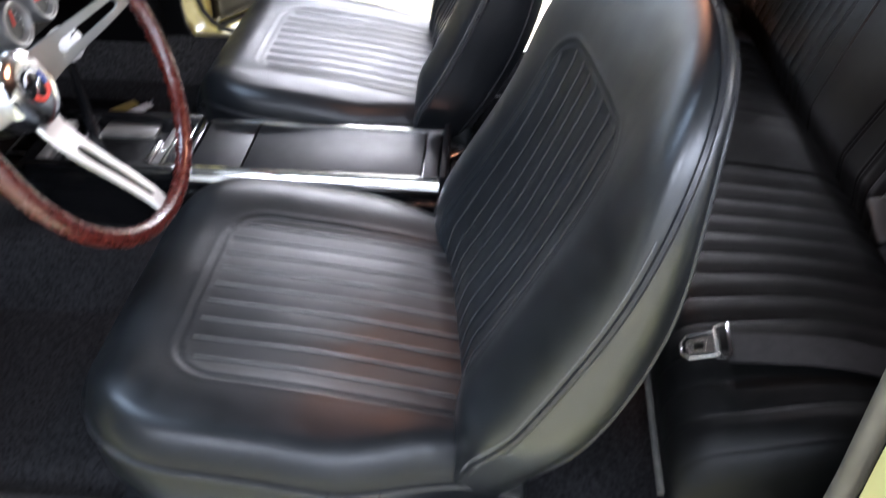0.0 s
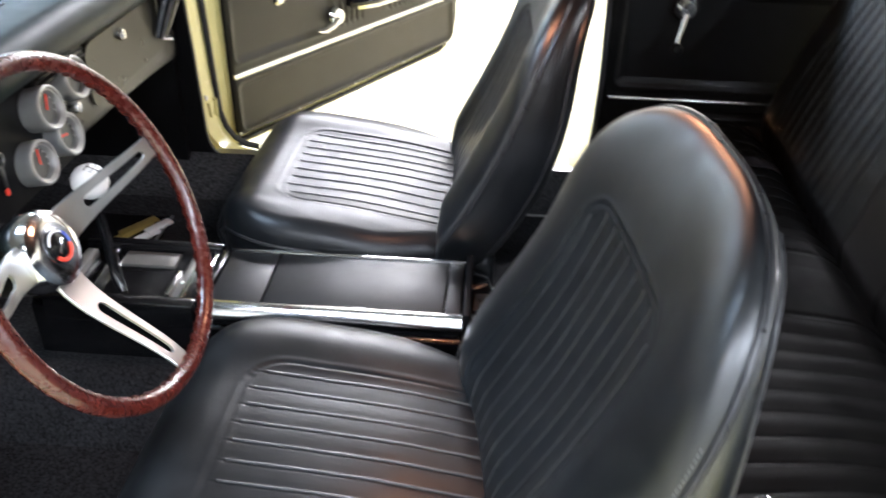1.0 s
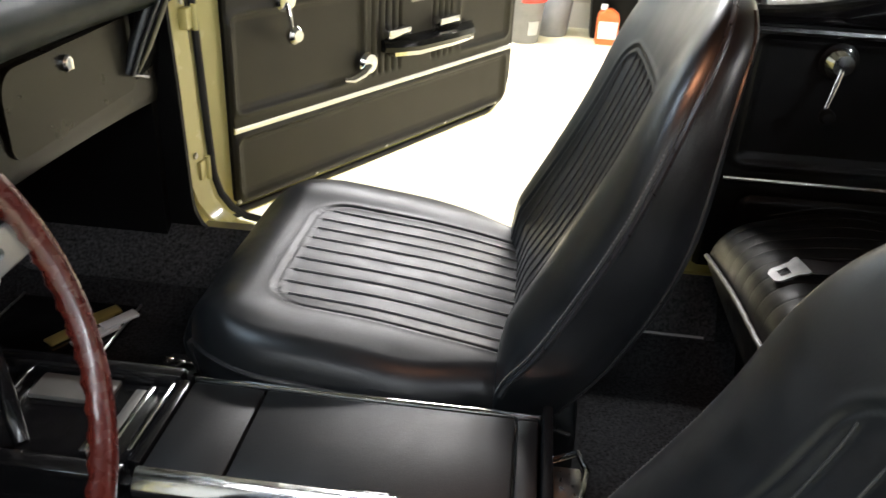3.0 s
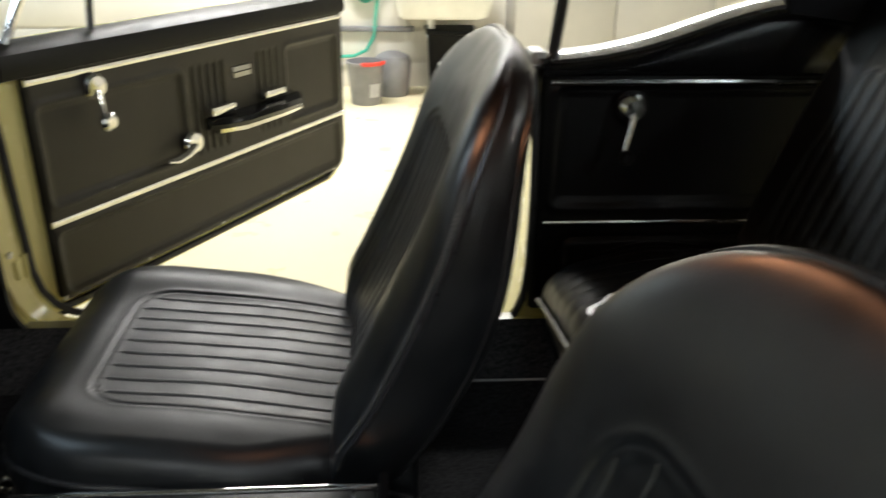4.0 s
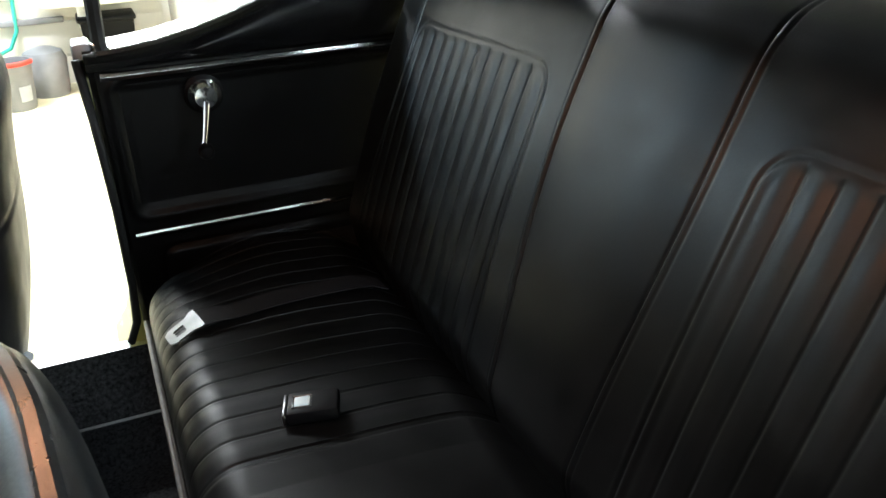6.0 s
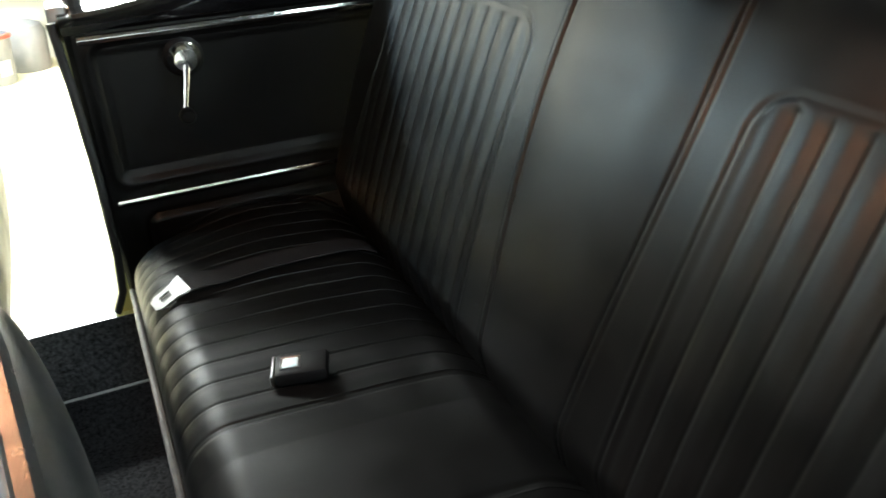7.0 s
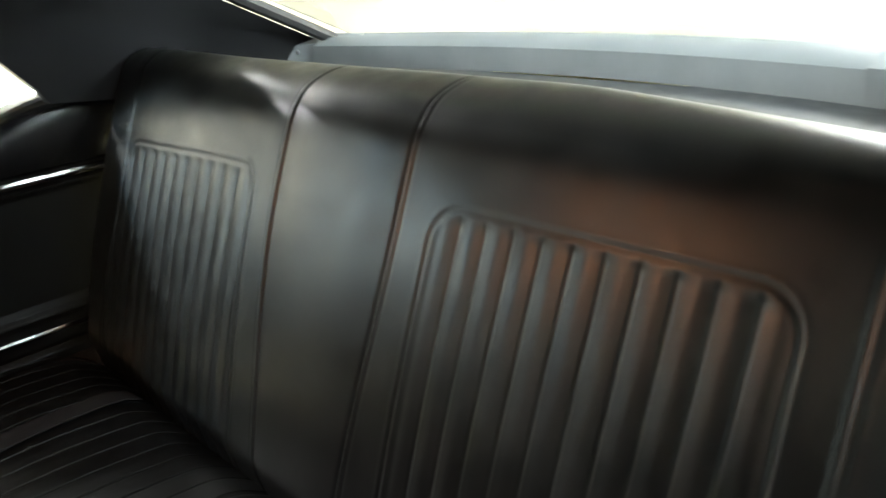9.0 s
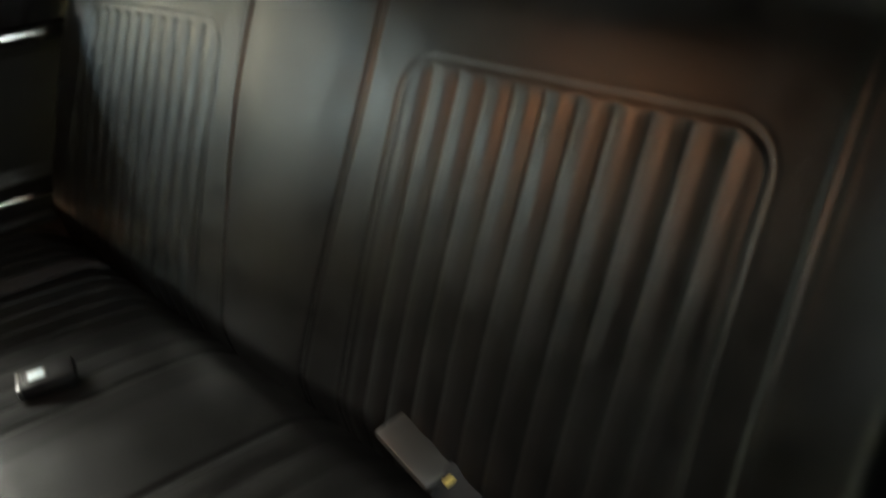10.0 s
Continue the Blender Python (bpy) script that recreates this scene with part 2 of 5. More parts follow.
def gtube(pts, r, n=8, closed=False, flat=1.0):
    """A round tube along points; r may be one radius a point; flat squeezes it along its second axis."""
    pts = [Vector(p) for p in pts]
    k = len(pts)
    rs = r if isinstance(r, (list, tuple)) else [r] * k
    rings, side = [], None
    for i, p in enumerate(pts):
        a = pts[(i - 1) % k] if (closed or i) else pts[i]
        b = pts[(i + 1) % k] if (closed or i < k - 1) else pts[i]
        d = (b - a).normalized()
        if side is None:
            side = d.orthogonal().normalized()
        side = (side - d * side.dot(d)).normalized()
        up = d.cross(side)
        rings.append([p + (side * math.cos(t) + up * math.sin(t) * flat) * rs[i] for t in [2 * math.pi * j / n for j in range(n)]])
    return gloft(rings, closed)


def glathe(profile, m, n=32):
    """Turn (radius, height) pairs round the z axis of the pose m."""
    rings = [[m @ Vector((r * math.cos(2 * math.pi * j / n), r * math.sin(2 * math.pi * j / n), h)) for j in range(n)] for r, h in profile]
    return gloft(rings)


def gplate(outline, depth, m):
    """An outline in the x-z plane of the pose m, thickened along +y."""
    n = len(outline)
    vs = [m @ Vector((x, 0, z)) for x, z in outline] + [m @ Vector((x, depth, z)) for x, z in outline]
    fs = [tuple(range(n)), tuple(range(2 * n - 1, n - 1, -1))]
    fs += [(i, (i + 1) % n, n + (i + 1) % n, n + i) for i in range(n)]
    return vs, fs


def rounded(x0, x1, z0, z1, r, n=6):
    """A rectangle's outline with round corners; r may be four radii from the lower left, anticlockwise."""
    rs = r if isinstance(r, (list, tuple)) else [r] * 4
    out = []
    for (cx, cz, a0), q in zip(((x0, z0, 180), (x1, z0, 270), (x1, z1, 0), (x0, z1, 90)), rs):
        sx, sz = (1 if cx == x0 else -1), (1 if cz == z0 else -1)
        q = max(q, 1e-4)
        for i in range(n + 1):
            t = radians(a0 + 90 * i / n)
            out.append((cx + sx * q + q * math.cos(t), cz + sz * q + q * math.sin(t)))
    return out


def smooth01(t):
    t = min(1.0, max(0.0, t))
    return t * t * (3 - 2 * t)


def round_edge(d, r):
    """How far a surface has dropped at the distance d from its edge, for an edge of radius r."""
    if d >= r:
        return 0.0
    q = 1 - max(d, 0.0) / r
    return r * (1 - math.sqrt(max(0.0, 1 - q * q)))


def pleats(b, s, depth, ridge=0.0017, puff=0.0006):
    """Flat pleats of spacing s: a fine raised weld with a narrow crease beside it."""
    x = ((b / s + 0.5) % 1.0 - 0.5) * s
    return -0.10 * depth * math.exp(-((x / 0.0018) ** 2)) + ridge * math.exp(-(((x - 0.0030) / 0.0017) ** 2)) - puff * math.cos(2 * math.pi * x / s)


def crease(d, width, depth):
    return -depth * math.exp(-((d / width) ** 2))


def box_dist(a, b, a0, a1, b0, b1, r):
    """Signed distance to a rounded rectangle, negative inside."""
    ca, cb, ha, hb = (a0 + a1) / 2, (b0 + b1) / 2, (a1 - a0) / 2 - r, (b1 - b0) / 2 - r
    qa, qb = abs(a - ca) - ha, abs(b - cb) - hb
    return math.hypot(max(qa, 0), max(qb, 0)) + min(max(qa, qb), 0) - r


def pad(L, width, top, side_drop, place, na=90, nb=150, end0=0.05, end1=0.05, edge=0.04, tuck=0.0, hold=0.0):
    """A stuffed pad: along a in 0..L, across b, outwards h. width(a), top(a, b) and side_drop(a) (how deep its sides reach) shape it; place(a, b, h) lays it into space."""
    rings = []
    stops = []
    for i in range(na + 1):
        t = i / na
        stops.append(L * (0.5 - 0.5 * math.cos(math.pi * t)) * 0.35 + L * t * 0.65)
    for a in stops:
        w, rim = width(a), edge(a) if callable(edge) else edge
        ring = []
        for j in range(nb + 1):
            u = -1 + 2 * j / nb
            b = w * (0.88 * u + 0.12 * math.sin(u * math.pi / 2) ** 3)
            if hold:
                mid = min(hold, 0.8 * w)
                b = u / 0.76 * mid if abs(u) < 0.76 else math.copysign(mid + (w - mid) * (abs(u) - 0.76) / 0.24, u)
            h = top(a, b) - round_edge(w - abs(b), rim) - round_edge(a, end0) - round_edge(L - a, end1)
            ring.append(place(a, b, h))
        base = top(a, 0) - side_drop(a)
        ht = top(a, w) - rim - round_edge(a, end0) - round_edge(L - a, end1)
        low = min(base, ht - 0.006)
        sides = [(1.004, 0.2), (1.008 - 0.1 * tuck, 0.4), (1.006 - 0.35 * tuck, 0.6), (0.992 - 0.7 * tuck, 0.8), (0.965 - tuck, 0.95)]
        for f, k in sides:
            ring.append(place(a, w * f, ht + (low - ht) * k))
        for q in (0.88 - tuck, 0.5, 0.0, -0.5, tuck - 0.88):
            ring.append(place(a, w * q, low - 0.002))
        for f, k in sides[::-1]:
            ring.append(place(a, -w * f, ht + (low - ht) * k))
        rings.append(ring)
    return gloft(rings)


# ---- garage ----
X0, X1, Y0, Y1, ZC = -4.2, 4.6, -3.4, 4.62, 2.6
single("garage_floor", gbox(X0 - 0.2, X1 + 0.2, Y0 - 0.2, Y1 + 0.2, -0.2, 0.0), FLOORPAINT, "cream yellow painted concrete garage floor, bright and slightly glossy", "floor", kind="structure", smooth=False)
single("ceiling", gbox(X0 - 0.2, X1 + 0.2, Y0 - 0.2, Y1 + 0.2, ZC, ZC + 0.2), CEILPAINT, "plain grey board garage ceiling", "ceiling", kind="structure", smooth=False)
single("wall_south", gbox(X0, X1, Y0 - 0.2, Y0, 0, ZC), DIMWALL, "plain pale board garage wall", "wall", kind="structure", smooth=False)
single("wall_west", gbox(X0 - 0.2, X0, Y0 - 0.2, Y1 + 0.2, 0, ZC), DIMWALL, "plain pale board garage wall", "wall", kind="structure", smooth=False)
single("wall_east", gbox(X1, X1 + 0.2, Y0 - 0.2, Y1 + 0.2, 0, ZC), WALLPAINT, "plain cream painted garage wall", "wall", kind="structure", smooth=False)
wall_north = single("wall_north", gbox(X0, X1, Y1, Y1 + 0.2, 0, ZC), WALLPAINT, "cream painted block wall with horizontal joints", "wall", kind="structure", smooth=False)

# added fixtures, all out of view
for x, y, watts, tint in ADDED_PANELS:
    fixture = thing("added_ceiling_light", (x, y, ZC), "unseen white panel light added to the garage ceiling", "lamp", "garage ceiling lights")
    part("housing", gbox(x - 0.66, x + 0.66, y - 0.26, y + 0.26, ZC - 0.05, ZC - 0.001, 0.006), WHITEPL, fixture)
    part("diffuser", gbox(x - 0.62, x + 0.62, y - 0.22, y + 0.22, ZC - 0.065, ZC - 0.051, 0.004), PANELGLOW, fixture, "glowing white diffuser")
    lamp = bpy.data.lights.new("added_panel_light", "AREA")
    lamp.shape, lamp.size, lamp.size_y, lamp.energy, lamp.color = "RECTANGLE", 1.24, 0.44, watts, tint
    lo = new("added_panel_light", lamp)
    lo.location = (x, y, ZC - 0.10)

# ---- car body ----
body = thing("hardtop_car", (0, 0, 0), "pale yellow hardtop car with black interior and open doors", "car")


def both(geo):
    """The geometry and its mirror across the car's middle."""
    return geo, ([Vector((v[0], -v[1], v[2])) for v in geo[0]], geo[1])


# floor pan with footwells and tunnel, one carpeted sheet with thickness
def floor_z(x, y):
    z = 0.275 + 0.10 * smooth01((-0.95 - x) / 0.35)
    z += 0.115 * smooth01((0.19 - abs(y)) / 0.09)
    z += 0.06 * smooth01((abs(y) - 0.55) / 0.05)
    return z


nx, ny = 60, 60
fv, ff = [], []
for i in range(nx + 1):
    for j in range(ny + 1):
        x, y = -1.32 + 2.6 * i / nx, -0.605 + 1.21 * j / ny
        fv.append(Vector((x, y, floor_z(x, y) + 0.002 * noise.noise((x * 9, y * 9, 0)))))
for i in range(nx):
    for j in range(ny):
        a = i * (ny + 1) + j
        ff.append((a, a + 1, a + ny + 2, a + ny + 1))
part("carpet", (fv, ff), CARPET, body, "black loop pile carpet", kind="stuff")
part("underbody", gbox(-1.3, 1.9, -0.66, 0.66, 0.20, 0.268), RUBBER, body)
for g in both(gloft([[(x, 0.60, 0.335), (x, 0.615, 0.365), (x, 0.64, 0.40), (x, 0.675, 0.425), (x, 0.685, 0.42), (x, 0.685, 0.25), (x, 0.60, 0.25)] for x in (-1.2, -0.7, -0.3, 0.0, 0.2, 0.33)])):
    part("sill_carpet", g, LITCARPET, body, "rough black carpet over the inner sill", kind="stuff")
for g in both(gtube([(-0.12, 0.603, 0.338), (0.05, 0.602, 0.338), (0.31, 0.60, 0.337)], 0.0024, 6)):
    part("carpet_edging", g, EDGING, body, "thin pale edging where carpet meets floor mat")
for g in both(gloft([[(x, 0.685, 0.25), (x, 0.80, 0.22), (x, 0.845, 0.28), (x, 0.835, 0.345), (x, 0.80, 0.372), (x, 0.735, 0.378), (x, 0.725, 0.405), (x, 0.70, 0.412), (x, 0.685, 0.405)] for x in (-0.78, -0.3, 0.1, 0.36)])):
    part("rocker", g, YELLOW, body, "pale yellow painted rocker")
for g in both(gbox(-0.66, 0.26, 0.672, 0.722, 0.408, 0.4155, 0.002)):
    part("sill_plate", g, BRUSHED, body, "ribbed bright metal sill plate")
# firewall, toe boards, kick panels
part("firewall", gbox(-1.36, -1.30, -0.72, 0.72, 0.25, 0.95), CARPET, body)
for g in both(gplate(rounded(-1.32, -0.715, 0.27, 0.92, 0.01), 0.02, pose(0, 0.655, 0))):
    part("kick_panel", g, BLACKPL, body, "black kick panel beside the footwell")
# front hinge pillars, with the curved lower corner of the opening
def pillar_ring(y):
    pts = [(-0.80, 0.93), (-0.80, 0.36), (-0.60, 0.36), (-0.60, 0.385)]
    for i in range(7):
        t = radians(90 * i / 6)
        pts.append((-0.60 - 0.10 * math.sin(t), 0.485 - 0.10 * math.cos(t)))
    pts += [(-0.705, 0.70), (-0.715, 0.93)]
    return pts


for sgn in (1, -1):
    ring = pillar_ring(0)
    g = gloft([[Vector((x, sgn * 0.69, z)) for x, z in ring], [Vector((x + 0.0, sgn * 0.735, z)) for x, z in ring], [Vector((x - 0.03 if x > -0.79 else x, sgn * 0.80, z - (0.012 if z < 0.5 else 0))) for x, z in ring]])
    part("hinge_pillar", g, YELLOW, body, "pale yellow painted hinge pillar", sharp=30)
    cover = [(-0.80, 0.935), (-0.80, 0.30), (-0.58, 0.30), (-0.58, 0.384)] + [(x + 0.031 * smooth01((-0.605 - x) / 0.05), z - 0.004) for x, z in ring[4:]]
    vs, fs = gplate(cover, 0.012, pose(0, 0, 0))
    part("kick_cover", ([Vector((v[0], sgn * (0.676 + v[1]), v[2])) for v in vs], fs), BLACKPL, body, "black cover inside the hinge pillar", sharp=30)
    seal = [Vector((x + 0.006 + 0.031 * smooth01((-0.605 - x) / 0.05), sgn * 0.688, z + 0.004)) for x, z in ring[3:]]
    part("weatherstrip", gtube(seal, 0.010, 8), RUBBER, body, "black rubber door seal")
    # yellow jamb return with its rubber seal and the hinges
    jamb = [(-0.60, 0.392), (-0.632, 0.398), (-0.660, 0.415), (-0.682, 0.445), (-0.694, 0.49), (-0.699, 0.60), (-0.704, 0.75), (-0.712, 0.93)]
    part("jamb_return", gloft([[(x, sgn * 0.736, z), (x + 0.008, sgn * 0.765, z - 0.004), (x + 0.014, sgn * 0.786, z - 0.008), (x + 0.006, sgn * 0.789, z - 0.014), (x - 0.03, sgn * 0.78, z - 0.03), (x - 0.03, sgn * 0.736, z - 0.03)] for x, z in jamb]), YELLOW, body, "pale yellow painted door jamb, stained", sharp=40)
    part("weatherstrip", gtube([Vector((x + 0.021, sgn * 0.803, z - 0.006)) for x, z in jamb], 0.0080, 8), RUBBER, body, "black rubber seal on the jamb")
    for z in (0.50, 0.80):
        part("hinge", merge(gbox(-0.698, -0.680, sgn * 0.775 - 0.014, sgn * 0.775 + 0.014, z - 0.020, z + 0.020, 0.004), gtube([(-0.678, sgn * 0.79, z - 0.024), (-0.678, sgn * 0.79, z + 0.024)], 0.006, 10)), YELLOW, body, "painted door hinge")
        part("bolt", glathe([(0.001, 0), (0.007, 0), (0.007, 0.004), (0.001, 0.005)], pose(-0.690, sgn * 0.758, z + 0.035, 0, 90, 0), 6), STEELM, body, "hinge bolt")
# rear jamb, outer quarters, roof, pillars
LX, LY = 0.130, -0.03
for sgn, sx, sy in ((1, 0.0, 0.0), (-1, LX, LY)):
    g = gloft([[(0.285 + dx + sx, sgn * 0.735 + sy, z), (0.285 + dx + sx, sgn * 0.84 + sy, z), (0.36 + sx, sgn * 0.86 + sy, z), (0.36 + sx, sgn * 0.735 + sy, z)] for dx, z in ((-0.045, 0.385), (-0.02, 0.42), (-0.002, 0.48), (0.0, 0.6), (-0.004, 0.75), (-0.01, 0.895))])
    part("rear_jamb", g, YELLOW, body, "pale yellow painted lock pillar")
for g in both(gloft([[(x, 0.86, 0.25), (x, 0.90, 0.55), (x, 0.88, 0.80), (x, 0.83, zt), (x, 0.81, zt), (x, 0.81, 0.25)] for x, zt in ((0.42, 0.90), (0.5, 0.92), (0.7, 0.96), (1.0, 0.99), (1.5, 0.98), (2.1, 0.92))])):
    part("quarter_panel", g, YELLOW, body, "pale yellow painted rear quarter")
roof_sec = lambda x, w, z: [(x, -w, z), (x, -w * 0.8, z + 0.028), (x, 0, z + 0.05), (x, w * 0.8, z + 0.028), (x, w, z), (x, w - 0.02, z - 0.03), (x, 0, z + 0.012), (x, -w + 0.02, z - 0.03)]
part("roof", gloft([roof_sec(-0.16, 0.53, 1.22), roof_sec(0.1, 0.565, 1.255), roof_sec(0.4, 0.575, 1.262), roof_sec(0.68, 0.56, 1.245), roof_sec(0.80, 0.53, 1.215)]), HEADLINER, body, "black headliner under the roof")
part("windscreen_pillar", gtube([(-0.80, 0.655, 0.93), (-0.5, 0.61, 1.07), (-0.16, 0.555, 1.22)], 0.03, 8), GLOSS, body, "slim windscreen pillar")
part("windscreen_pillar", gtube([(-0.86, -0.68, 0.93), (-0.60, -0.635, 1.10), (-0.42, -0.60, 1.195), (-0.28, -0.575, 1.245), (-0.10, -0.555, 1.262)], 0.018, 8), GLOSS, body, "slim windscreen pillar")
for sgn in (1, -1):
    # sail panel between the quarter window and the rear window
    outline = [(0.80, 0.985), (0.69, 0.995), (0.676, 1.018), (0.629, 1.071), (0.573, 1.128), (0.50, 1.185), (0.47, 1.235), (0.78, 1.225), (0.98, 1.12), (1.17, 1.02), (1.17, 0.97), (0.9, 0.97)]
    vs, fs = gplate(outline, 0.10, pose(0, 0, 0))
    lean = lambda v: Vector((v[0], sgn * (0.665 - 0.30 * (v[2] - 0.97) + 0.25 * v[1] + (0.11 if sgn < 0 else 0.0) - 0.22 * max(0, v[0] - 0.8)), v[2]))
    part("sail_panel", ([lean(v) for v in vs], fs), HEADLINER, body, "black vinyl sail panel")
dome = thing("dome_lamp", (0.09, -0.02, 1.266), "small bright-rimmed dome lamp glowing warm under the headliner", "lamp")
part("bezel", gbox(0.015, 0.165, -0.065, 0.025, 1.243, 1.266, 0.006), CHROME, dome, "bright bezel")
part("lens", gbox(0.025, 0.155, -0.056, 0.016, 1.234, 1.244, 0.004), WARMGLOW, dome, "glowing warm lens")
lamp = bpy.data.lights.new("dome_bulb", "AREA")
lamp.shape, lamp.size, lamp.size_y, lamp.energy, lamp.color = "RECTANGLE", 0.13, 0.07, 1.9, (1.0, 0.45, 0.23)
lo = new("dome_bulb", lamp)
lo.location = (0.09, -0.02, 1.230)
part("package_shelf", gbox(0.80, 1.20, -0.60, 0.60, 0.965, 0.985, 0.004), SHELFGREY, body, "dark grey fibreboard package shelf")
band = [[(1.12 + 0.085 * (1 - (y / 0.56) ** 2), y, 0.985), (1.125 + 0.085 * (1 - (y / 0.56) ** 2), y, 1.022), (1.145 + 0.085 * (1 - (y / 0.56) ** 2), y, 1.034), (1.22 + 0.085 * (1 - (y / 0.56) ** 2), y, 1.036), (1.22 + 0.085 * (1 - (y / 0.56) ** 2), y, 0.985)] for y in [-0.55 + 1.1 * i / 20 for i in range(21)]]
part("window_garnish", gloft(band), GARNISH, body, "grey painted garnish moulding below the rear window")
for sgn in (1, -1):
    cy = 0.53 if sgn > 0 else 0.442
    part("garnish_cap", gloft([[(1.116 + e, sgn * (cy + d), 0.985), (1.116 + e, sgn * (cy + d), 1.025), (1.15 + e, sgn * (cy + d), 1.038), (1.16 + e, sgn * (cy + d), 0.985)] for d, e in ((-0.045, 0.045), (0.02, 0.034), (0.03, 0.026), (0.06, -0.02))]), GARNISH, body, "grey garnish corner cap")
    for dy, dx in ((-0.015, 0.0385), (0.047, -0.004)):
        part("screw", glathe([(0.0005, 0), (0.005, 0), (0.004, 0.002), (0.0005, 0.003)], pose(1.116 + dx, sgn * (cy + dy), 1.013, 0, -90, 0), 10), STEELM, body, "garnish screw")
    part("pillar_garnish", gloft([[(x, sgn * y, 0.985), (x - 0.004, sgn * (y - 0.004), z), (x + 0.02, sgn * (y + 0.02), z + 0.012), (x + 0.03, sgn * (y + 0.03), 0.985)] for x, y, z in ((1.088, cy + 0.066, 1.026), (1.02, cy + 0.10, 1.034), (0.93, cy + 0.125, 1.046), (0.86, cy + 0.135, 1.05))]), GARNISH, body, "grey rear pillar garnish")
    part("rear_window_frame", gtube([(1.17, sgn * 0.545, 1.03), (0.97, sgn * 0.515, 1.125), (0.79, sgn * 0.475, 1.215)], 0.012, 8), RUBBER, body, "rear window seal")
part("rear_window_header", gbox(0.755, 0.80, -0.50, 0.50, 1.205, 1.235, 0.008), HEADLINER, body)
glass = part("rear_window", gloft([[(1.205 + 0.075 * (1 - (y / 0.52) ** 2), y, 1.036), (0.80, y * 0.91, 1.222), (0.796, y * 0.91, 1.218), (1.200 + 0.075 * (1 - (y / 0.52) ** 2), y, 1.032)] for y in [-0.52 + 1.04 * i / 12 for i in range(13)]]), GLASS, body, "clear rear window glass")
glass.visible_shadow = False
part("deck_lid", gloft([[(x, -0.80, z - 0.05), (x, -0.4, z), (x, 0, z + 0.01), (x, 0.4, z), (x, 0.80, z - 0.05), (x, 0.8, z - 0.12), (x, -0.8, z - 0.12)] for x, z in ((1.25, 1.02), (1.5, 1.01), (2.1, 0.97))]), YELLOW, body, "pale yellow deck lid")
part("cowl", gbox(-1.42, -1.12, -0.74, 0.74, 0.86, 0.93, 0.01), YELLOW, body)

# ---- rear quarter trim panels ----
def ledge_z(x):
    return 0.905 + 0.012 * smooth01((x - 0.3) / 0.15) + 0.085 * smooth01((x - 0.38) / 0.36)


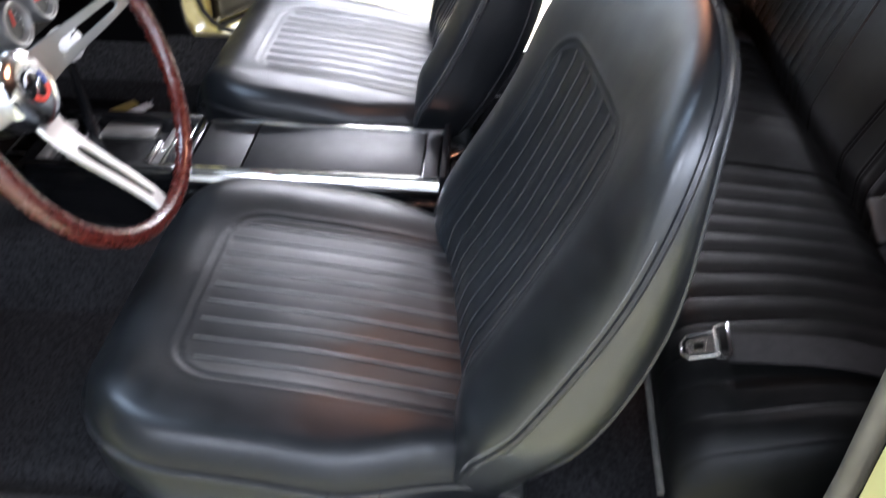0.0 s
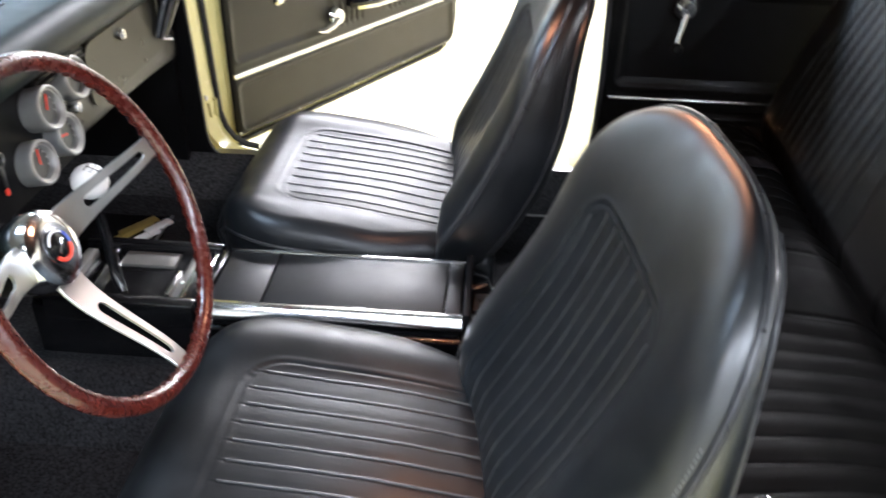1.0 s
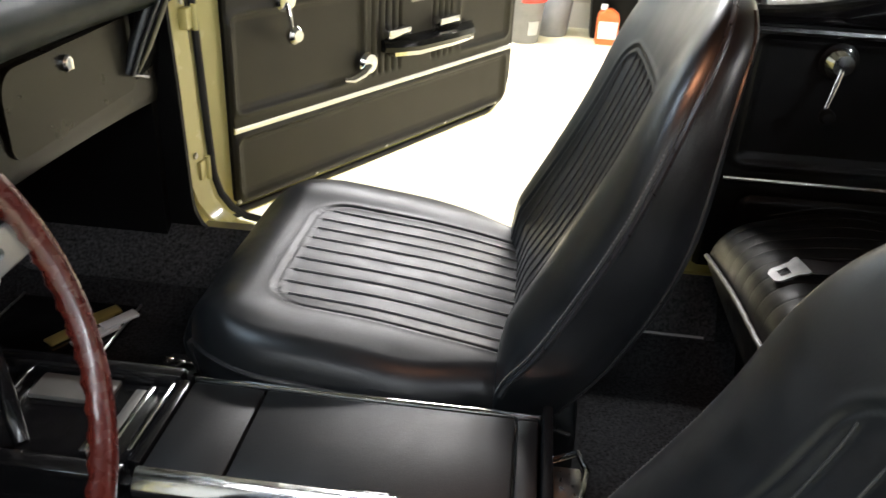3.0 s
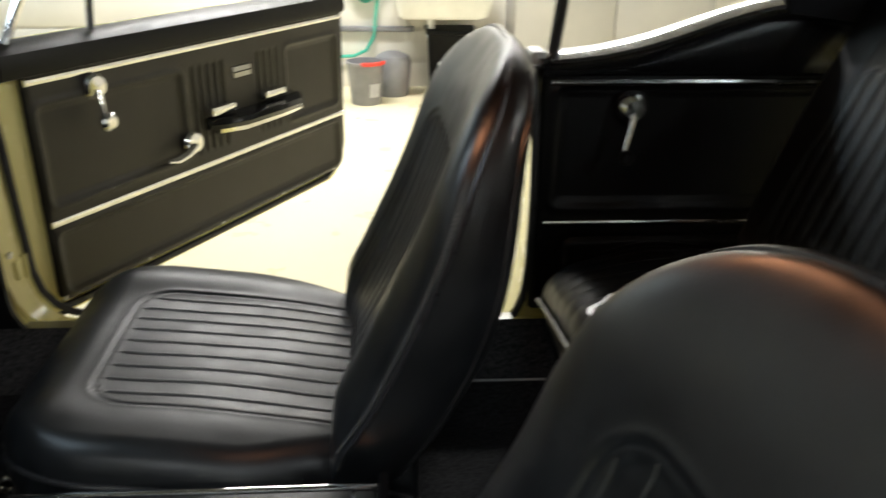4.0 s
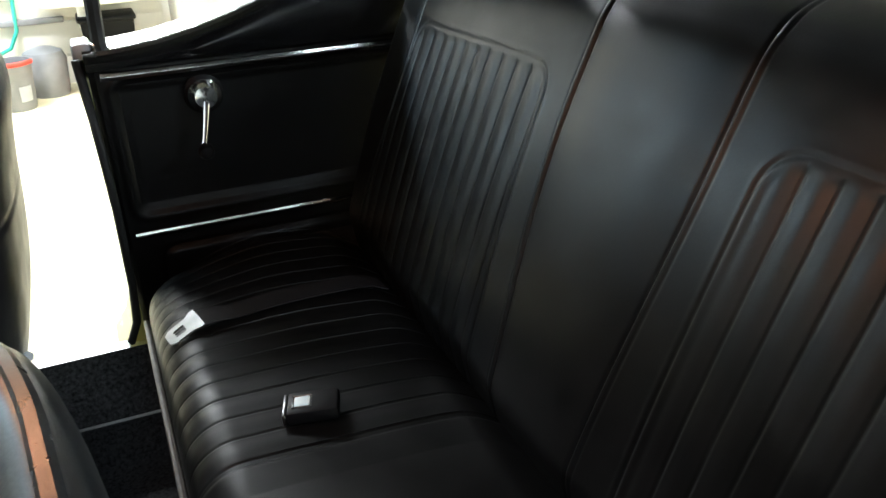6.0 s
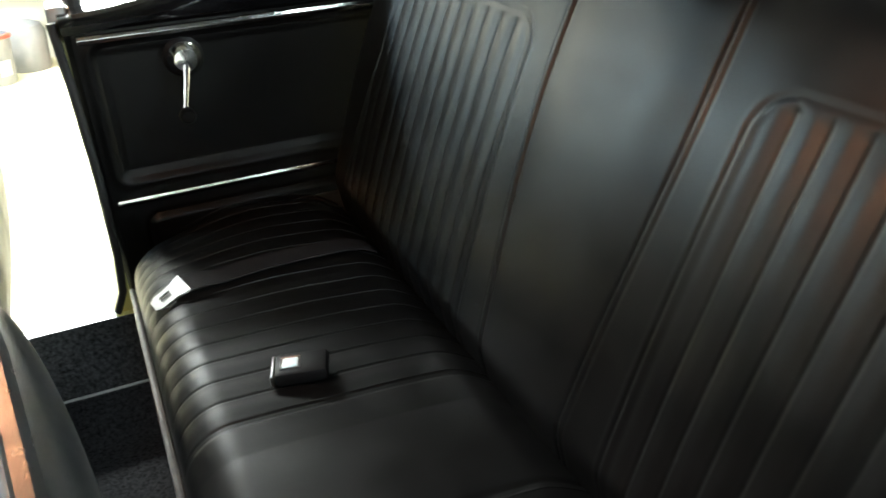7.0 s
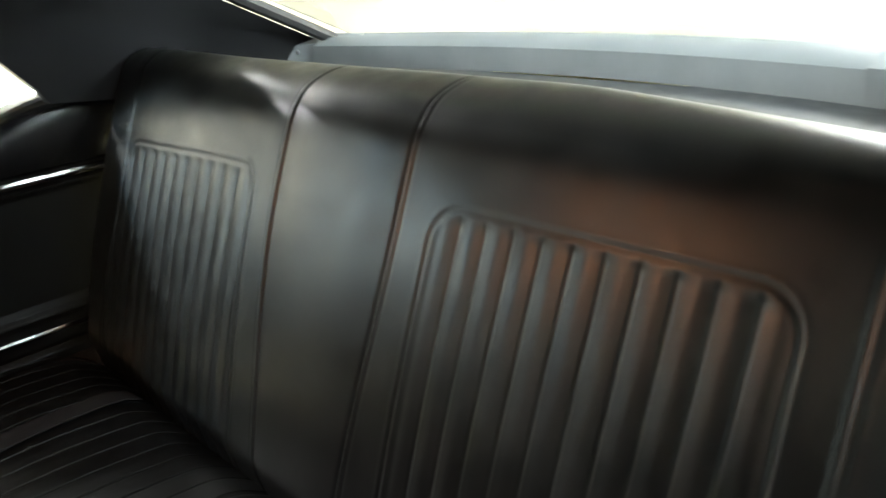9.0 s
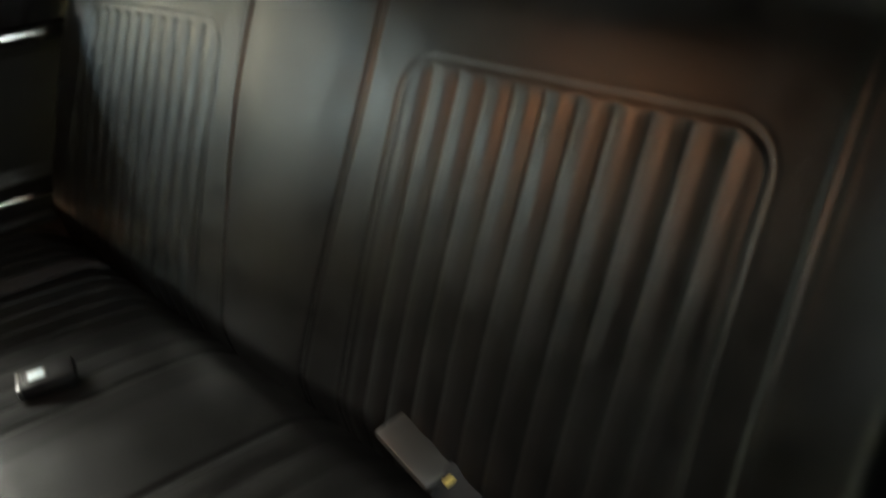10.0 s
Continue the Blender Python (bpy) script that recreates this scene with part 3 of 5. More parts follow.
def quarter_trim(sgn, label):
    q = thing("quarter_trim_panel", (0.55, sgn * 0.72, 0.42), label, "trim panel", "rear quarter trims")
    m = lambda g: ([Vector((v[0] + (0 if sgn > 0 else LX), sgn * v[1] + (0 if sgn > 0 else LY), v[2])) for v in g[0]], g[1])
    # field with pressed borders
    nu, nv = 130, 110
    vs, fs = [], []
    for i in range(nu + 1):
        for j in range(nv + 1):
            x, z = 0.288 + 0.60 * i / nu, 0.43 + 0.455 * j / nv
            d1 = box_dist(x, z, 0.325, 0.95, 0.648, 0.855, 0.012)
            d2 = box_dist(x, z, 0.345, 0.95, 0.30, 0.578, 0.02)
            h = -0.007 * smooth01(-d1 / 0.010) + crease(d1, 0.0035, 0.004) + 0.004 * math.exp(-(((d1 - 0.012) / 0.006) ** 2))
            h += 0.005 * smooth01(-d2 / 0.010) + crease(d2, 0.003, 0.003)
            h -= 0.012 * smooth01((0.298 - x) / 0.012)
            vs.append(Vector((x, 0.708 - h, z)))
    for i in range(nu):
        for j in range(nv):
            a = i * (nv + 1) + j
            fs.append((a, a + 1, a + nv + 2, a + nv + 1))
    part("field", m((vs, fs)), TRIM, q)
    # upper rail with its glossy ledge
    rings = []
    for i in range(41):
        x = 0.286 + 0.60 * i / 40
        z = ledge_z(x)
        sec = [(0.708, 0.882), (0.700, 0.888), (0.694, 0.895 + 0.3 * (z - 0.905)), (0.695, z - 0.022), (0.702, z - 0.007), (0.714, z), (0.745, z + 0.003), (0.785, z + 0.002), (0.80, z - 0.004), (0.80, 0.882)]
        rings.append([(x, y, zz) for y, zz in sec])
    part("ledge", m(gloft(rings)), GLOSS, q, "glossy black window ledge")
    for k, (x0, x1, z, hh) in enumerate(((0.304, 0.86, 0.872, 0.013), (0.306, 0.80, 0.611, 0.011))):
        prof = [(0.0, -hh / 2), (-0.004, -hh / 2 + 0.001), (-0.0055, -0.001), (-0.004, 0.0), (-0.0055, 0.001), (-0.004, hh / 2 - 0.001), (0.0, hh / 2)]
        part("bright_strip", m(gloft([[(x, 0.703 + a, z + b) for a, b in prof] for x in (x0, x1)])), CHROME, q, "polished metal trim strip")
    part("latch_cap", m(gbox(0.272, 0.300, 0.735, 0.80, 0.862, 0.918, 0.006)), SILVERPAINT, q, "pale metal lock pillar end cap")
    part("edge_welt", m(gtube([(0.262, 0.714, 0.412), (0.278, 0.712, 0.45), (0.284, 0.711, 0.52), (0.286, 0.710, 0.66), (0.282, 0.710, 0.80), (0.276, 0.711, 0.90)], 0.007 if sgn > 0 else 0.012, 10)), RUBBER if sgn > 0 else BEIGEWELT, q, "black rubber edge welt" if sgn > 0 else "thick beige door seal")
    part("wheel_house", m(gloft([[(x, 0.60, 0.25), (x, 0.60, z - 0.05), (x, 0.64, z), (x, 0.707, z + 0.005), (x, 0.707, 0.25)] for x, z in ((0.33, 0.38), (0.40, 0.47), (0.6, 0.55), (0.9, 0.55))])), CARPET, q, kind="stuff")
    # window post and glass above the ledge
    if sgn < 0:
        part("window_channel", merge(gtube([(0.464, -0.7075, 0.926), (0.464, -0.707, 1.03), (0.464, -0.706, 1.066), (0.464, -0.706, 1.083)], [0.0024, 0.0024, 0.002, 0.001], 8)), CHROME, q, "bright window channel")
        return q, m
    part("window_post", m(gtube([(0.312, 0.752, 0.90), (0.318, 0.70, 1.05), (0.33, 0.625, 1.245)], 0.011, 8)), RUBBER, q, "black quarter window post")
    part("post_foot", m(gbox(0.300, 0.326, 0.738, 0.768, 0.906, 0.916, 0.003)), CHROME, q, "bright window post foot")
    part("window_channel", m(gloft([[(x, 0.709, ledge_z(x) - 0.005), (x, 0.713, ledge_z(x) + 0.0035), (x, 0.735, ledge_z(x) + 0.0085), (x, 0.755, ledge_z(x) + 0.0105), (x, 0.780 - 0.03 * max(0.0, x - 0.5), ledge_z(x) + 0.010), (x, 0.783 - 0.03 * max(0.0, x - 0.5), ledge_z(x) + 0.003)] for x in [0.305 + 0.42 * i / 14 for i in range(15)]])), CHROME, q, "bright window channel")
    return q, m


qr, qm = quarter_trim(1, "black vinyl rear quarter trim panel with two bright strips and a window crank")
CR = Vector((0.449, 0.70, 0.828))
crank = part("window_crank", merge(glathe([(0.001, 0), (0.024, 0), (0.026, 0.006), (0.021, 0.014), (0.017, 0.020), (0.001, 0.022)], pose(CR.x, CR.y - 0.002, CR.z, 90, 0, 0), 24),
    gtube([CR + Vector((0, -0.018, -0.008)), CR + Vector((-0.006, -0.026, -0.033)), CR + Vector((-0.012, -0.032, -0.056)), CR + Vector((-0.016, -0.036, -0.072))], [0.0085, 0.007, 0.0058, 0.0062], 10, flat=0.6)), CHROME, qr, "chrome window crank")
part("knob", glathe([(0.001, 0), (0.008, 0), (0.010, 0.006), (0.0125, 0.014), (0.0125, 0.022), (0.009, 0.027), (0.001, 0.028)], pose(CR.x - 0.017, CR.y - 0.038, CR.z - 0.075, 90, 0, 0), 20), BLACKPL, crank, "black crank knob")
part("escutcheon", glathe([(0.001, 0), (0.031, 0), (0.031, 0.003), (0.028, 0.005), (0.001, 0.005)], pose(CR.x, CR.y + 0.006, CR.z, 90, 0, 0), 24), BLACKPL, crank, "black crank escutcheon")
ql, qml = quarter_trim(-1, "black vinyl rear quarter trim panel on the driver's side")


# ---- front bucket seats ----
CY = 0.39
CUSH_X, CUSH_L = -0.512, 0.567
SEAT_BASE = Vector((-0.21, CY, 0.275))


def cush_width(a):
    w = 0.276 - 0.050 * smooth01((a - 0.32) / 0.20)
    if a < 0.18:
        w *= max(0.58, (1 - (1 - max(0.0, a) / 0.18) ** 2.3) ** (1 / 2.3))
    return w


def cush_top(a, b):
    d = box_dist(a, b + 0.012, 0.138, CUSH_L + 0.3, -0.160, 0.160, 0.055)
    h = 0.216 - 0.066 * (a / CUSH_L) ** 2 - 0.010 * (b / 0.26) ** 2 + 0.008 * math.exp(-((abs(b) - 0.19) / 0.05) ** 2)
    h += 0.010 * smooth01(d / 0.090) - 0.022 * (a / CUSH_L) ** 2 * (b / 0.25) ** 2
    inside = smooth01(-d / 0.014)
    h += -0.0012 * inside + inside * pleats(b + 0.012, 0.0335, 0.0050, 0.0003, 0.00015) + crease(d, 0.0024, 0.0020) + 0.0005 * math.exp(-(((d - 0.0065) / 0.0035) ** 2))
    h += 0.0022 * noise.noise((a * 9, b * 9, 1.3)) - 0.020 * max(0.0, 1 - a / 0.15) ** 2
    return h


FRONT_R = 0.11
cush_rim = lambda a: 0.040 + 0.006 * smooth01((a - 0.30) / 0.2)
cush_place = lambda a, b, h: Vector((CUSH_X + a + 0.060 * smooth01((0.125 - h) / 0.12) * smooth01((0.20 - a) / 0.2), CY + b, 0.355 + h))
cush_edge = lambda a, b: cush_top(a, b) - round_edge(cush_width(a) - abs(b), cush_rim(a)) - round_edge(a, FRONT_R)
BACK_L = 0.580
path_x, path_z, back_t = [0.0], [0.470], []
for i in range(200):
    t = radians(32 - 19 * (i / 200))
    back_t.append(t)
    path_x.append(path_x[-1] + math.sin(t) * BACK_L / 200)
    path_z.append(path_z[-1] + math.cos(t) * BACK_L / 200)
SEAM_X = 0.050 - path_x[next(i for i in range(200) if path_z[i] > 0.644)]


seat_twist, shell_taper, shell_from, slim_side = [0.0], [0.053], [0.15], [0.0]


def back_place(a, b, h):
    """A place on the backrest: a up along its side seam, b across, h forward of the seam."""
    q = min(199.999, max(0.0, a / BACK_L * 200))
    i = int(q)
    f = q - i
    t = back_t[min(199, i)]
    h += 0.018 * (b / 0.20) ** 2 * smooth01((a - 0.30) / 0.25)
    if b > 0:
        b *= 1 - slim_side[0] * smooth01((a - 0.12) / 0.25)
    return Vector((SEAM_X - seat_twist[0] * b + path_x[i] * (1 - f) + path_x[i + 1] * f - h * math.cos(t), CY + b, path_z[i] * (1 - f) + path_z[i + 1] * f + h * math.sin(t)))


def back_width(a):
    w = 0.236 + 0.032 * smooth01((a + 0.02) / 0.17)
    if a > 0.27:
        w *= max(0.0, 1 - min(1.0, (a - 0.27) / (BACK_L - 0.27)) ** 2.8) ** (1 / 2.8)
    return w


def roll_off(a, r, n):
    q = max(0.0, (a - BACK_L + r) / r)
    return max(0.0, 1 - q ** n) ** (1 / n)


def back_seam(a):
    """How far forward the side seam runs: the side panel is broad below and narrows to the top."""
    return 0.028 * (1 - smooth01((a - 0.30) / 0.24)) * smooth01((a + 0.05) / 0.12)


def back_front(a, b):
    """How far the front face stands forward of the seam."""
    w = max(1e-4, back_width(a))
    d = box_dist(a, b, -0.3, 0.436, -(0.160 - 0.05 * a), 0.160 - 0.05 * a, 0.045)
    dome = max(0.0, 1 - min(1.0, abs(b) / w) ** 3.0) ** (1 / 3.0)
    h = (0.062 - 0.022 * math.exp(-((b / 0.17) ** 4)) + 0.010 * math.exp(-((abs(b) - 0.185) / 0.05) ** 2) * smooth01((0.45 - a) / 0.2)) * roll_off(a, 0.19, 1.9) * (0.45 + 0.55 * smooth01(a / 0.11))
    h = back_seam(a) + (h - back_seam(a)) * dome
    inside = smooth01(-d / 0.014)
    h += -0.004 * inside + inside * pleats(b, 0.0315, 0.0045, 0.0003, 0.00030) + crease(d, 0.0026, 0.0026) + 0.0008 * math.exp(-(((d - 0.0065) / 0.0035) ** 2))
    return h + 0.0020 * noise.noise((a * 8, b * 8, 7.3)) * dome


def back_rear(a, b):
    """How far the rear shell stands behind the seam."""
    w = max(1e-4, back_width(a))
    dome = max(0.0, 1 - min(1.0, abs(b) / w) ** 3.2) ** (1 / 3.2)
    deep = (0.102 - shell_taper[0] * smooth01((a - shell_from[0]) / (0.53 - shell_from[0]))) * roll_off(a, 0.07, 2.0) - 0.0022 * math.exp(-(((a - 0.425) / 0.0035) ** 2))
    return (deep + back_seam(a)) * dome - back_seam(a)


def seat_back():
    rings = []
    for i in range(161):
        t = i / 160
        a = BACK_L * 0.9995 * (0.55 * t + 0.45 * math.sin(t * math.pi / 2))
        w = back_width(a)
        ring = []
        for j in range(321):
            u = -1 + 2 * j / 320
            mid = min(0.168, 0.75 * w)
            v = min(1.0, max(0.0, (abs(u) - 0.76) / 0.24))
            b = u / 0.76 * mid if abs(u) < 0.76 else math.copysign(mid + (w - mid) * math.sin(v * math.pi / 2), u)
            ring.append(back_place(a, b, back_front(a, b)))
        for j in range(1, 40):
            b = w * math.cos(math.pi * j / 40)
            ring.append(back_place(a, b, -back_rear(a, b)))
        rings.append(ring)
    return gloft(rings)


def bucket_seat(label):
    seat = thing("bucket_seat", SEAT_BASE, label, "car seat", "front bucket seats")
    part("cushion", pad(CUSH_L, cush_width, cush_top, lambda a: 0.20, cush_place, 120, 380, FRONT_R, 0.03, cush_rim, 0.10, 0.175), DIMSEATCUSH, seat, "black pleated vinyl cushion", sharp=75)
    part("backrest", seat_back(), LITSEATVINYL, seat, "black pleated vinyl backrest", sharp=75)
    # worn welds between the pleats, with the light they catch put into their grey
    for k in range(-4, 6):
        b = 0.0335 * k - 0.0090
        run = [a for a in [0.13 + 0.0105 * i for i in range(40)] if box_dist(a, b + 0.012, 0.138, CUSH_L + 0.3, -0.160, 0.160, 0.055) < -0.006]
        if abs(b + 0.012) < 0.155 and len(run) > 4:
            part("weld", gtube([cush_place(a, b, cush_top(a, b) + 0.0004) for a in run], 0.0015, 5), LITWELD, seat, "thin worn weld between pleats")
    for k in range(-4, 5):
        b = 0.0315 * k + 0.0030
        run = [a for a in [0.03 + 0.0105 * i for i in range(40)] if box_dist(a, b, -0.3, 0.436, -(0.160 - 0.05 * a), 0.160 - 0.05 * a, 0.045) < -0.006]
        if len(run) > 4:
            part("weld", gtube([back_place(a, b, back_front(a, b) + 0.0003) for a in run], 0.0011, 5), LITWELD, seat, "thin worn weld between pleats")
    # welts
    EDGE_A = [CUSH_L * 0.985 * (1 - i / 30) for i in range(31)]
    welt = [cush_place(a, cush_width(a) * 1.006, cush_edge(a, cush_width(a)) - 0.003) for a in EDGE_A]
    welt += [cush_place(-0.003, cush_width(0) * (1 - 2 * i / 12), cush_edge(0, cush_width(0) * (1 - 2 * i / 12)) - 0.003) for i in range(1, 12)]
    welt += [cush_place(a, -cush_width(a) * 1.006, cush_edge(a, -cush_width(a)) - 0.003) for a in EDGE_A[::-1]]
    part("piping", gtube(welt, 0.0036, 6), PIPING, seat, "black piped seam round the cushion")
    EDGE_B = [BACK_L * 0.999 * math.sin(math.pi / 2 * i / 60) for i in range(2, 61)]
    welt = [back_place(a, back_width(a) * 1.004, back_seam(a)) for a in EDGE_B] + [back_place(a, -back_width(a) * 1.004, back_seam(a)) for a in EDGE_B[::-1]]
    part("piping", gtube(welt, 0.0040, 6), PIPING, seat, "black piped seam round the backrest")
    for s in (-1, 1):
        part("piping", gtube([back_place(a, s * 0.90 * back_width(a), -back_rear(a, 0.90 * back_width(a)) - 0.001) for a in [0.04 + 0.52 * i / 40 for i in range(41)]], 0.0024, 6), PIPING, seat, "black piped rear seam")
    geos = []
    for s in (-1, 1):
        for i in range(70):
            a = 0.03 + 0.0055 * i
            p = [back_place(a + q, s * back_width(a + q) * 1.0, back_seam(a + q) + 0.009) for q in (0.0, 0.0034)]
            geos.append(gtube([v + Vector((0, s * 0.0012, 0)) for v in p], 0.0008, 4))
    part("stitching", merge(*geos), STITCH, seat, "pale stitches beside the side seam", kind="stuff")
    part("seat_base", gbox(CUSH_X + 0.05, CUSH_X + 0.47, CY - 0.21, CY + 0.21, 0.325, 0.362, 0.01), BLACKPL, seat)
    for s in (-1, 1):
        part("seat_track", merge(gbox(CUSH_X + 0.03, CUSH_X + 0.48, CY + s * 0.185 - 0.018, CY + s * 0.185 + 0.018, 0.277, 0.300, 0.004), gbox(CUSH_X + 0.04, CUSH_X + 0.46, CY + s * 0.185 - 0.012, CY + s * 0.185 + 0.012, 0.298, 0.328, 0.003)), STEELM, seat, "bare steel seat track")
    part("adjuster_lever", gtube([(CUSH_X + 0.08, CY - 0.20, 0.315), (CUSH_X + 0.0, CY - 0.215, 0.325), (CUSH_X - 0.02, CY - 0.22, 0.335)], [0.005, 0.006, 0.009], 8), CHROME, seat, "bright seat adjuster lever")
    return seat


seat_twist[0], shell_taper[0], slim_side[0] = 0.13, 0.075, 0.09
driver_seat = bucket_seat("black pleated vinyl bucket seat behind the steering wheel, worn and shiny")
driver_seat.location = SEAT_BASE + Vector((0.088, -2 * CY - 0.012, 0.0))
seat_twist[0], shell_taper[0], shell_from[0], slim_side[0] = 0.0, 0.053, 0.20, 0.0
bucket_seat("black pleated vinyl bucket seat on the passenger side")

# ---- rear seat ----
RB_L, RB_W, RB_T = 0.552, 0.628, radians(20.0)
LEFT_PITCH, RIGHT_PITCH = 0.0353, 0.0317


def rb_top(a, b):
    """The backrest's relief: two pleated inserts with a piped border, a plain middle between two seams, plain ends."""
    c = b + 0.017
    ab = abs(c)
    pitch = LEFT_PITCH if b > 0 else RIGHT_PITCH
    start = 0.166 if b > 0 else 0.160
    low = smooth01((0.40 - a) / 0.40)
    inner, outer = 0.157 - 0.014 * low, (0.537 + 0.040 * low if b > 0 else 0.508)
    top = 0.412 + 0.009 * smooth01((0.20 - b) / 0.30) - 0.008 * smooth01((b - 0.20) / 0.30)
    d = box_dist(a, ab, -0.4, top, inner, outer, 0.036)
    h = 0.012 * math.sin(math.pi * min(1, a / 0.5)) - 0.010 * (b / 0.6) ** 2
    h += 0.004 * math.exp(-((ab / 0.085) ** 4))
    inside = smooth01((-d - 0.004) / 0.010)
    lean = ab + (0.012 * low if b < 0 else 0.0)
    h += -0.0008 * inside + inside * rib(lean - start, pitch)
    h += crease(d, 0.0018, 0.0012) + 0.0004 * math.exp(-(((d - 0.0045) / 0.0026) ** 2))
    seam = ab - 0.106 + 0.030 * low
    h += crease(seam, 0.0020, 0.0024) + 0.0009 * math.exp(-(((seam - 0.005) / 0.0028) ** 2)) + crease(seam - 0.0095, 0.0016, 0.0007)
    side = ab - 0.545
    h += crease(side, 0.0030, 0.0014) + crease(side - 0.009, 0.0024, 0.0005)
    h -= 0.045 * (1 - 0.75 * smooth01((abs(b) - 0.30) / 0.26)) * smooth01((a - 0.45) / 0.12) ** 2 + 0.028 * smooth01((0.075 - a) / 0.075)
    h += 0.0007 * noise.noise((a * 6, b * 5, 3.3))
    return h


def rib(x, pitch):
    """Softly rounded ribs with a narrow sunk weld between them."""
    u = ((x / pitch + 0.5) % 1.0 - 0.5) * pitch
    return -0.0011 * math.exp(-((u / 0.0018) ** 2)) - 0.0006 * math.cos(2 * math.pi * u / pitch)


def rb_place(a, b, h):
    a -= 0.026 * smooth01((-b - 0.22) / 0.42) * smooth01((a - 0.42) / 0.13)
    b -= 0.017 * smooth01((-b - 0.56) / 0.06)
    return Vector((0.613 + a * math.sin(RB_T) - h * math.cos(RB_T), b, 0.560 + a * math.cos(RB_T) + h * math.sin(RB_T)))


rear_bench = thing("rear_bench", (0.5, 0, 0.28), "black vinyl rear bench with pleated cushion and backrest inserts", "car seat")
part("backrest", pad(RB_L, lambda a: RB_W, rb_top, lambda a: 0.09, rb_place, 200, 900, 0.02, 0.042, 0.020), VINYL, rear_bench, "black vinyl backrest with two pleated inserts", sharp=75)

RC_X, RC_L, RC_W = 0.298, 0.405, 0.655


def rc_top(a, b):
    ab = abs(b)
    h = 0.217 - 0.034 * (a / 0.37) ** 2.2 - 0.045 * smooth01((a - 0.285) / 0.12)
    h += 0.008 * math.sin(math.pi * min(1, ab / 0.62)) + 0.016 * math.exp(-((b / 0.15) ** 2)) - 0.060 * (ab / 0.66) ** 2.4 * smooth01((0.22 - a) / 0.22)
    r = 0.058
    h -= round_edge(a, r)
    inner = 0.130 if b < 0 else 0.047
    zone = smooth01((ab - inner + 0.002) / 0.008) * smooth01((0.645 - ab) / 0.01)
    h += zone * rib(ab - 0.135, 0.0415) * (0.55 + 0.45 * smooth01((0.30 - a) / 0.2)) + crease(ab - inner, 0.004, 0.0018)
    h += 0.003 * noise.noise((a * 7, b * 6, 5.3))
    return h


def rc_place(a, b, h):
    under = smooth01((rc_top(0, b) - 0.022 - h) / 0.10)
    return Vector((RC_X + a + 0.070 * under * smooth01((0.12 - a) / 0.12), b, 0.395 + h))


rear_cushion = part("cushion", pad(RC_L, lambda a: RC_W, rc_top, lambda a: 0.30, rc_place, 110, 900, 0.012, 0.03, 0.05), DIMCUSHVINYL, rear_bench, "black pleated vinyl bench cushion", sharp=75)
part("piping", gtube([(RC_X - 0.005, y, 0.395 + rc_top(0, y) - 0.014) for y in [-0.64 + 1.28 * i / 60 for i in range(61)]], 0.0045, 8), WORNPIPE, rear_cushion, "worn grey piped front seam")

for s in (-1, 1):
    for k in range(0 if s < 0 else -2, 13):
        y = s * (0.1385 + 0.0415 * k)
        stops = [0.085 + 0.0115 * i for i in range(24)]
        part("weld", gtube([rc_place(a, y, rc_top(a, y) - 0.0002) for a in stops], [0.0008 * smooth01((a - 0.05) / 0.10) + 0.0001 for a in stops], 5), DIMCUSHVINYL, rear_cushion, "thin worn weld between pleats")

# ---- centre console ----
CC = 0.018
con = thing("centre_console", (-0.3, CC, 0.39), "black centre console with a grained lid and bright edges", "console")
part("body", gloft([[(x, CC - w, zb), (x, CC - w + 0.004, zt - 0.012), (x, CC - w + 0.012, zt - 0.004), (x, CC + w - 0.012, zt - 0.004), (x, CC + w - 0.004, zt - 0.012), (x, CC + w, zb)] for x, w, zb, zt in ((-0.735, 0.085, 0.33, 0.50), (-0.44, 0.088, 0.33, 0.508), (-0.2, 0.090, 0.33, 0.510), (0.0, 0.090, 0.33, 0.510))]), GLOSS, con)
lid = part("lid", gbox(-0.335, -0.028, CC - 0.076, CC + 0.078, 0.500, 0.516, 0.003), LIDVINYL, con, "grained black lid")
part("thumb_latch", gbox(-0.20, -0.155, CC - 0.082, CC - 0.070, 0.509, 0.5185, 0.002), GLOSS, lid, "thumb latch in the lid")
part("front_cover", gbox(-0.428, -0.338, CC - 0.076, CC + 0.078, 0.500, 0.516, 0.003), LIDVINYL, con, "grained black cover")
part("rear_cover", gbox(-0.025, 0.0, CC - 0.076, CC + 0.078, 0.500, 0.515, 0.003), LIDVINYL, con)
part("bright_edge", gbox(-0.43, 0.004, CC + 0.079, CC + 0.088, 0.498, 0.519, 0.003), CHROME, con, "bright metal edge strip")
part("bright_edge", gloft([[(x, CC - 0.077, 0.5195), (x, CC - 0.083, 0.5205), (x, CC - 0.097, 0.508), (x, CC - 0.0985, 0.500), (x, CC - 0.0985, 0.496), (x, CC - 0.077, 0.498)] for x in (-0.43, -0.28, -0.14, 0.004)]), CHROME, con, "broad bright metal edge strip")
part("lower_edge", gbox(-0.43, 0.006, CC - 0.102, CC - 0.094, 0.474, 0.482, 0.003), CHROME, con, "second bright strip below")
part("rear_panel", gbox(0.004, 0.016, CC - 0.092, CC + 0.092, 0.33, 0.530, 0.003), BLACKPL, con)
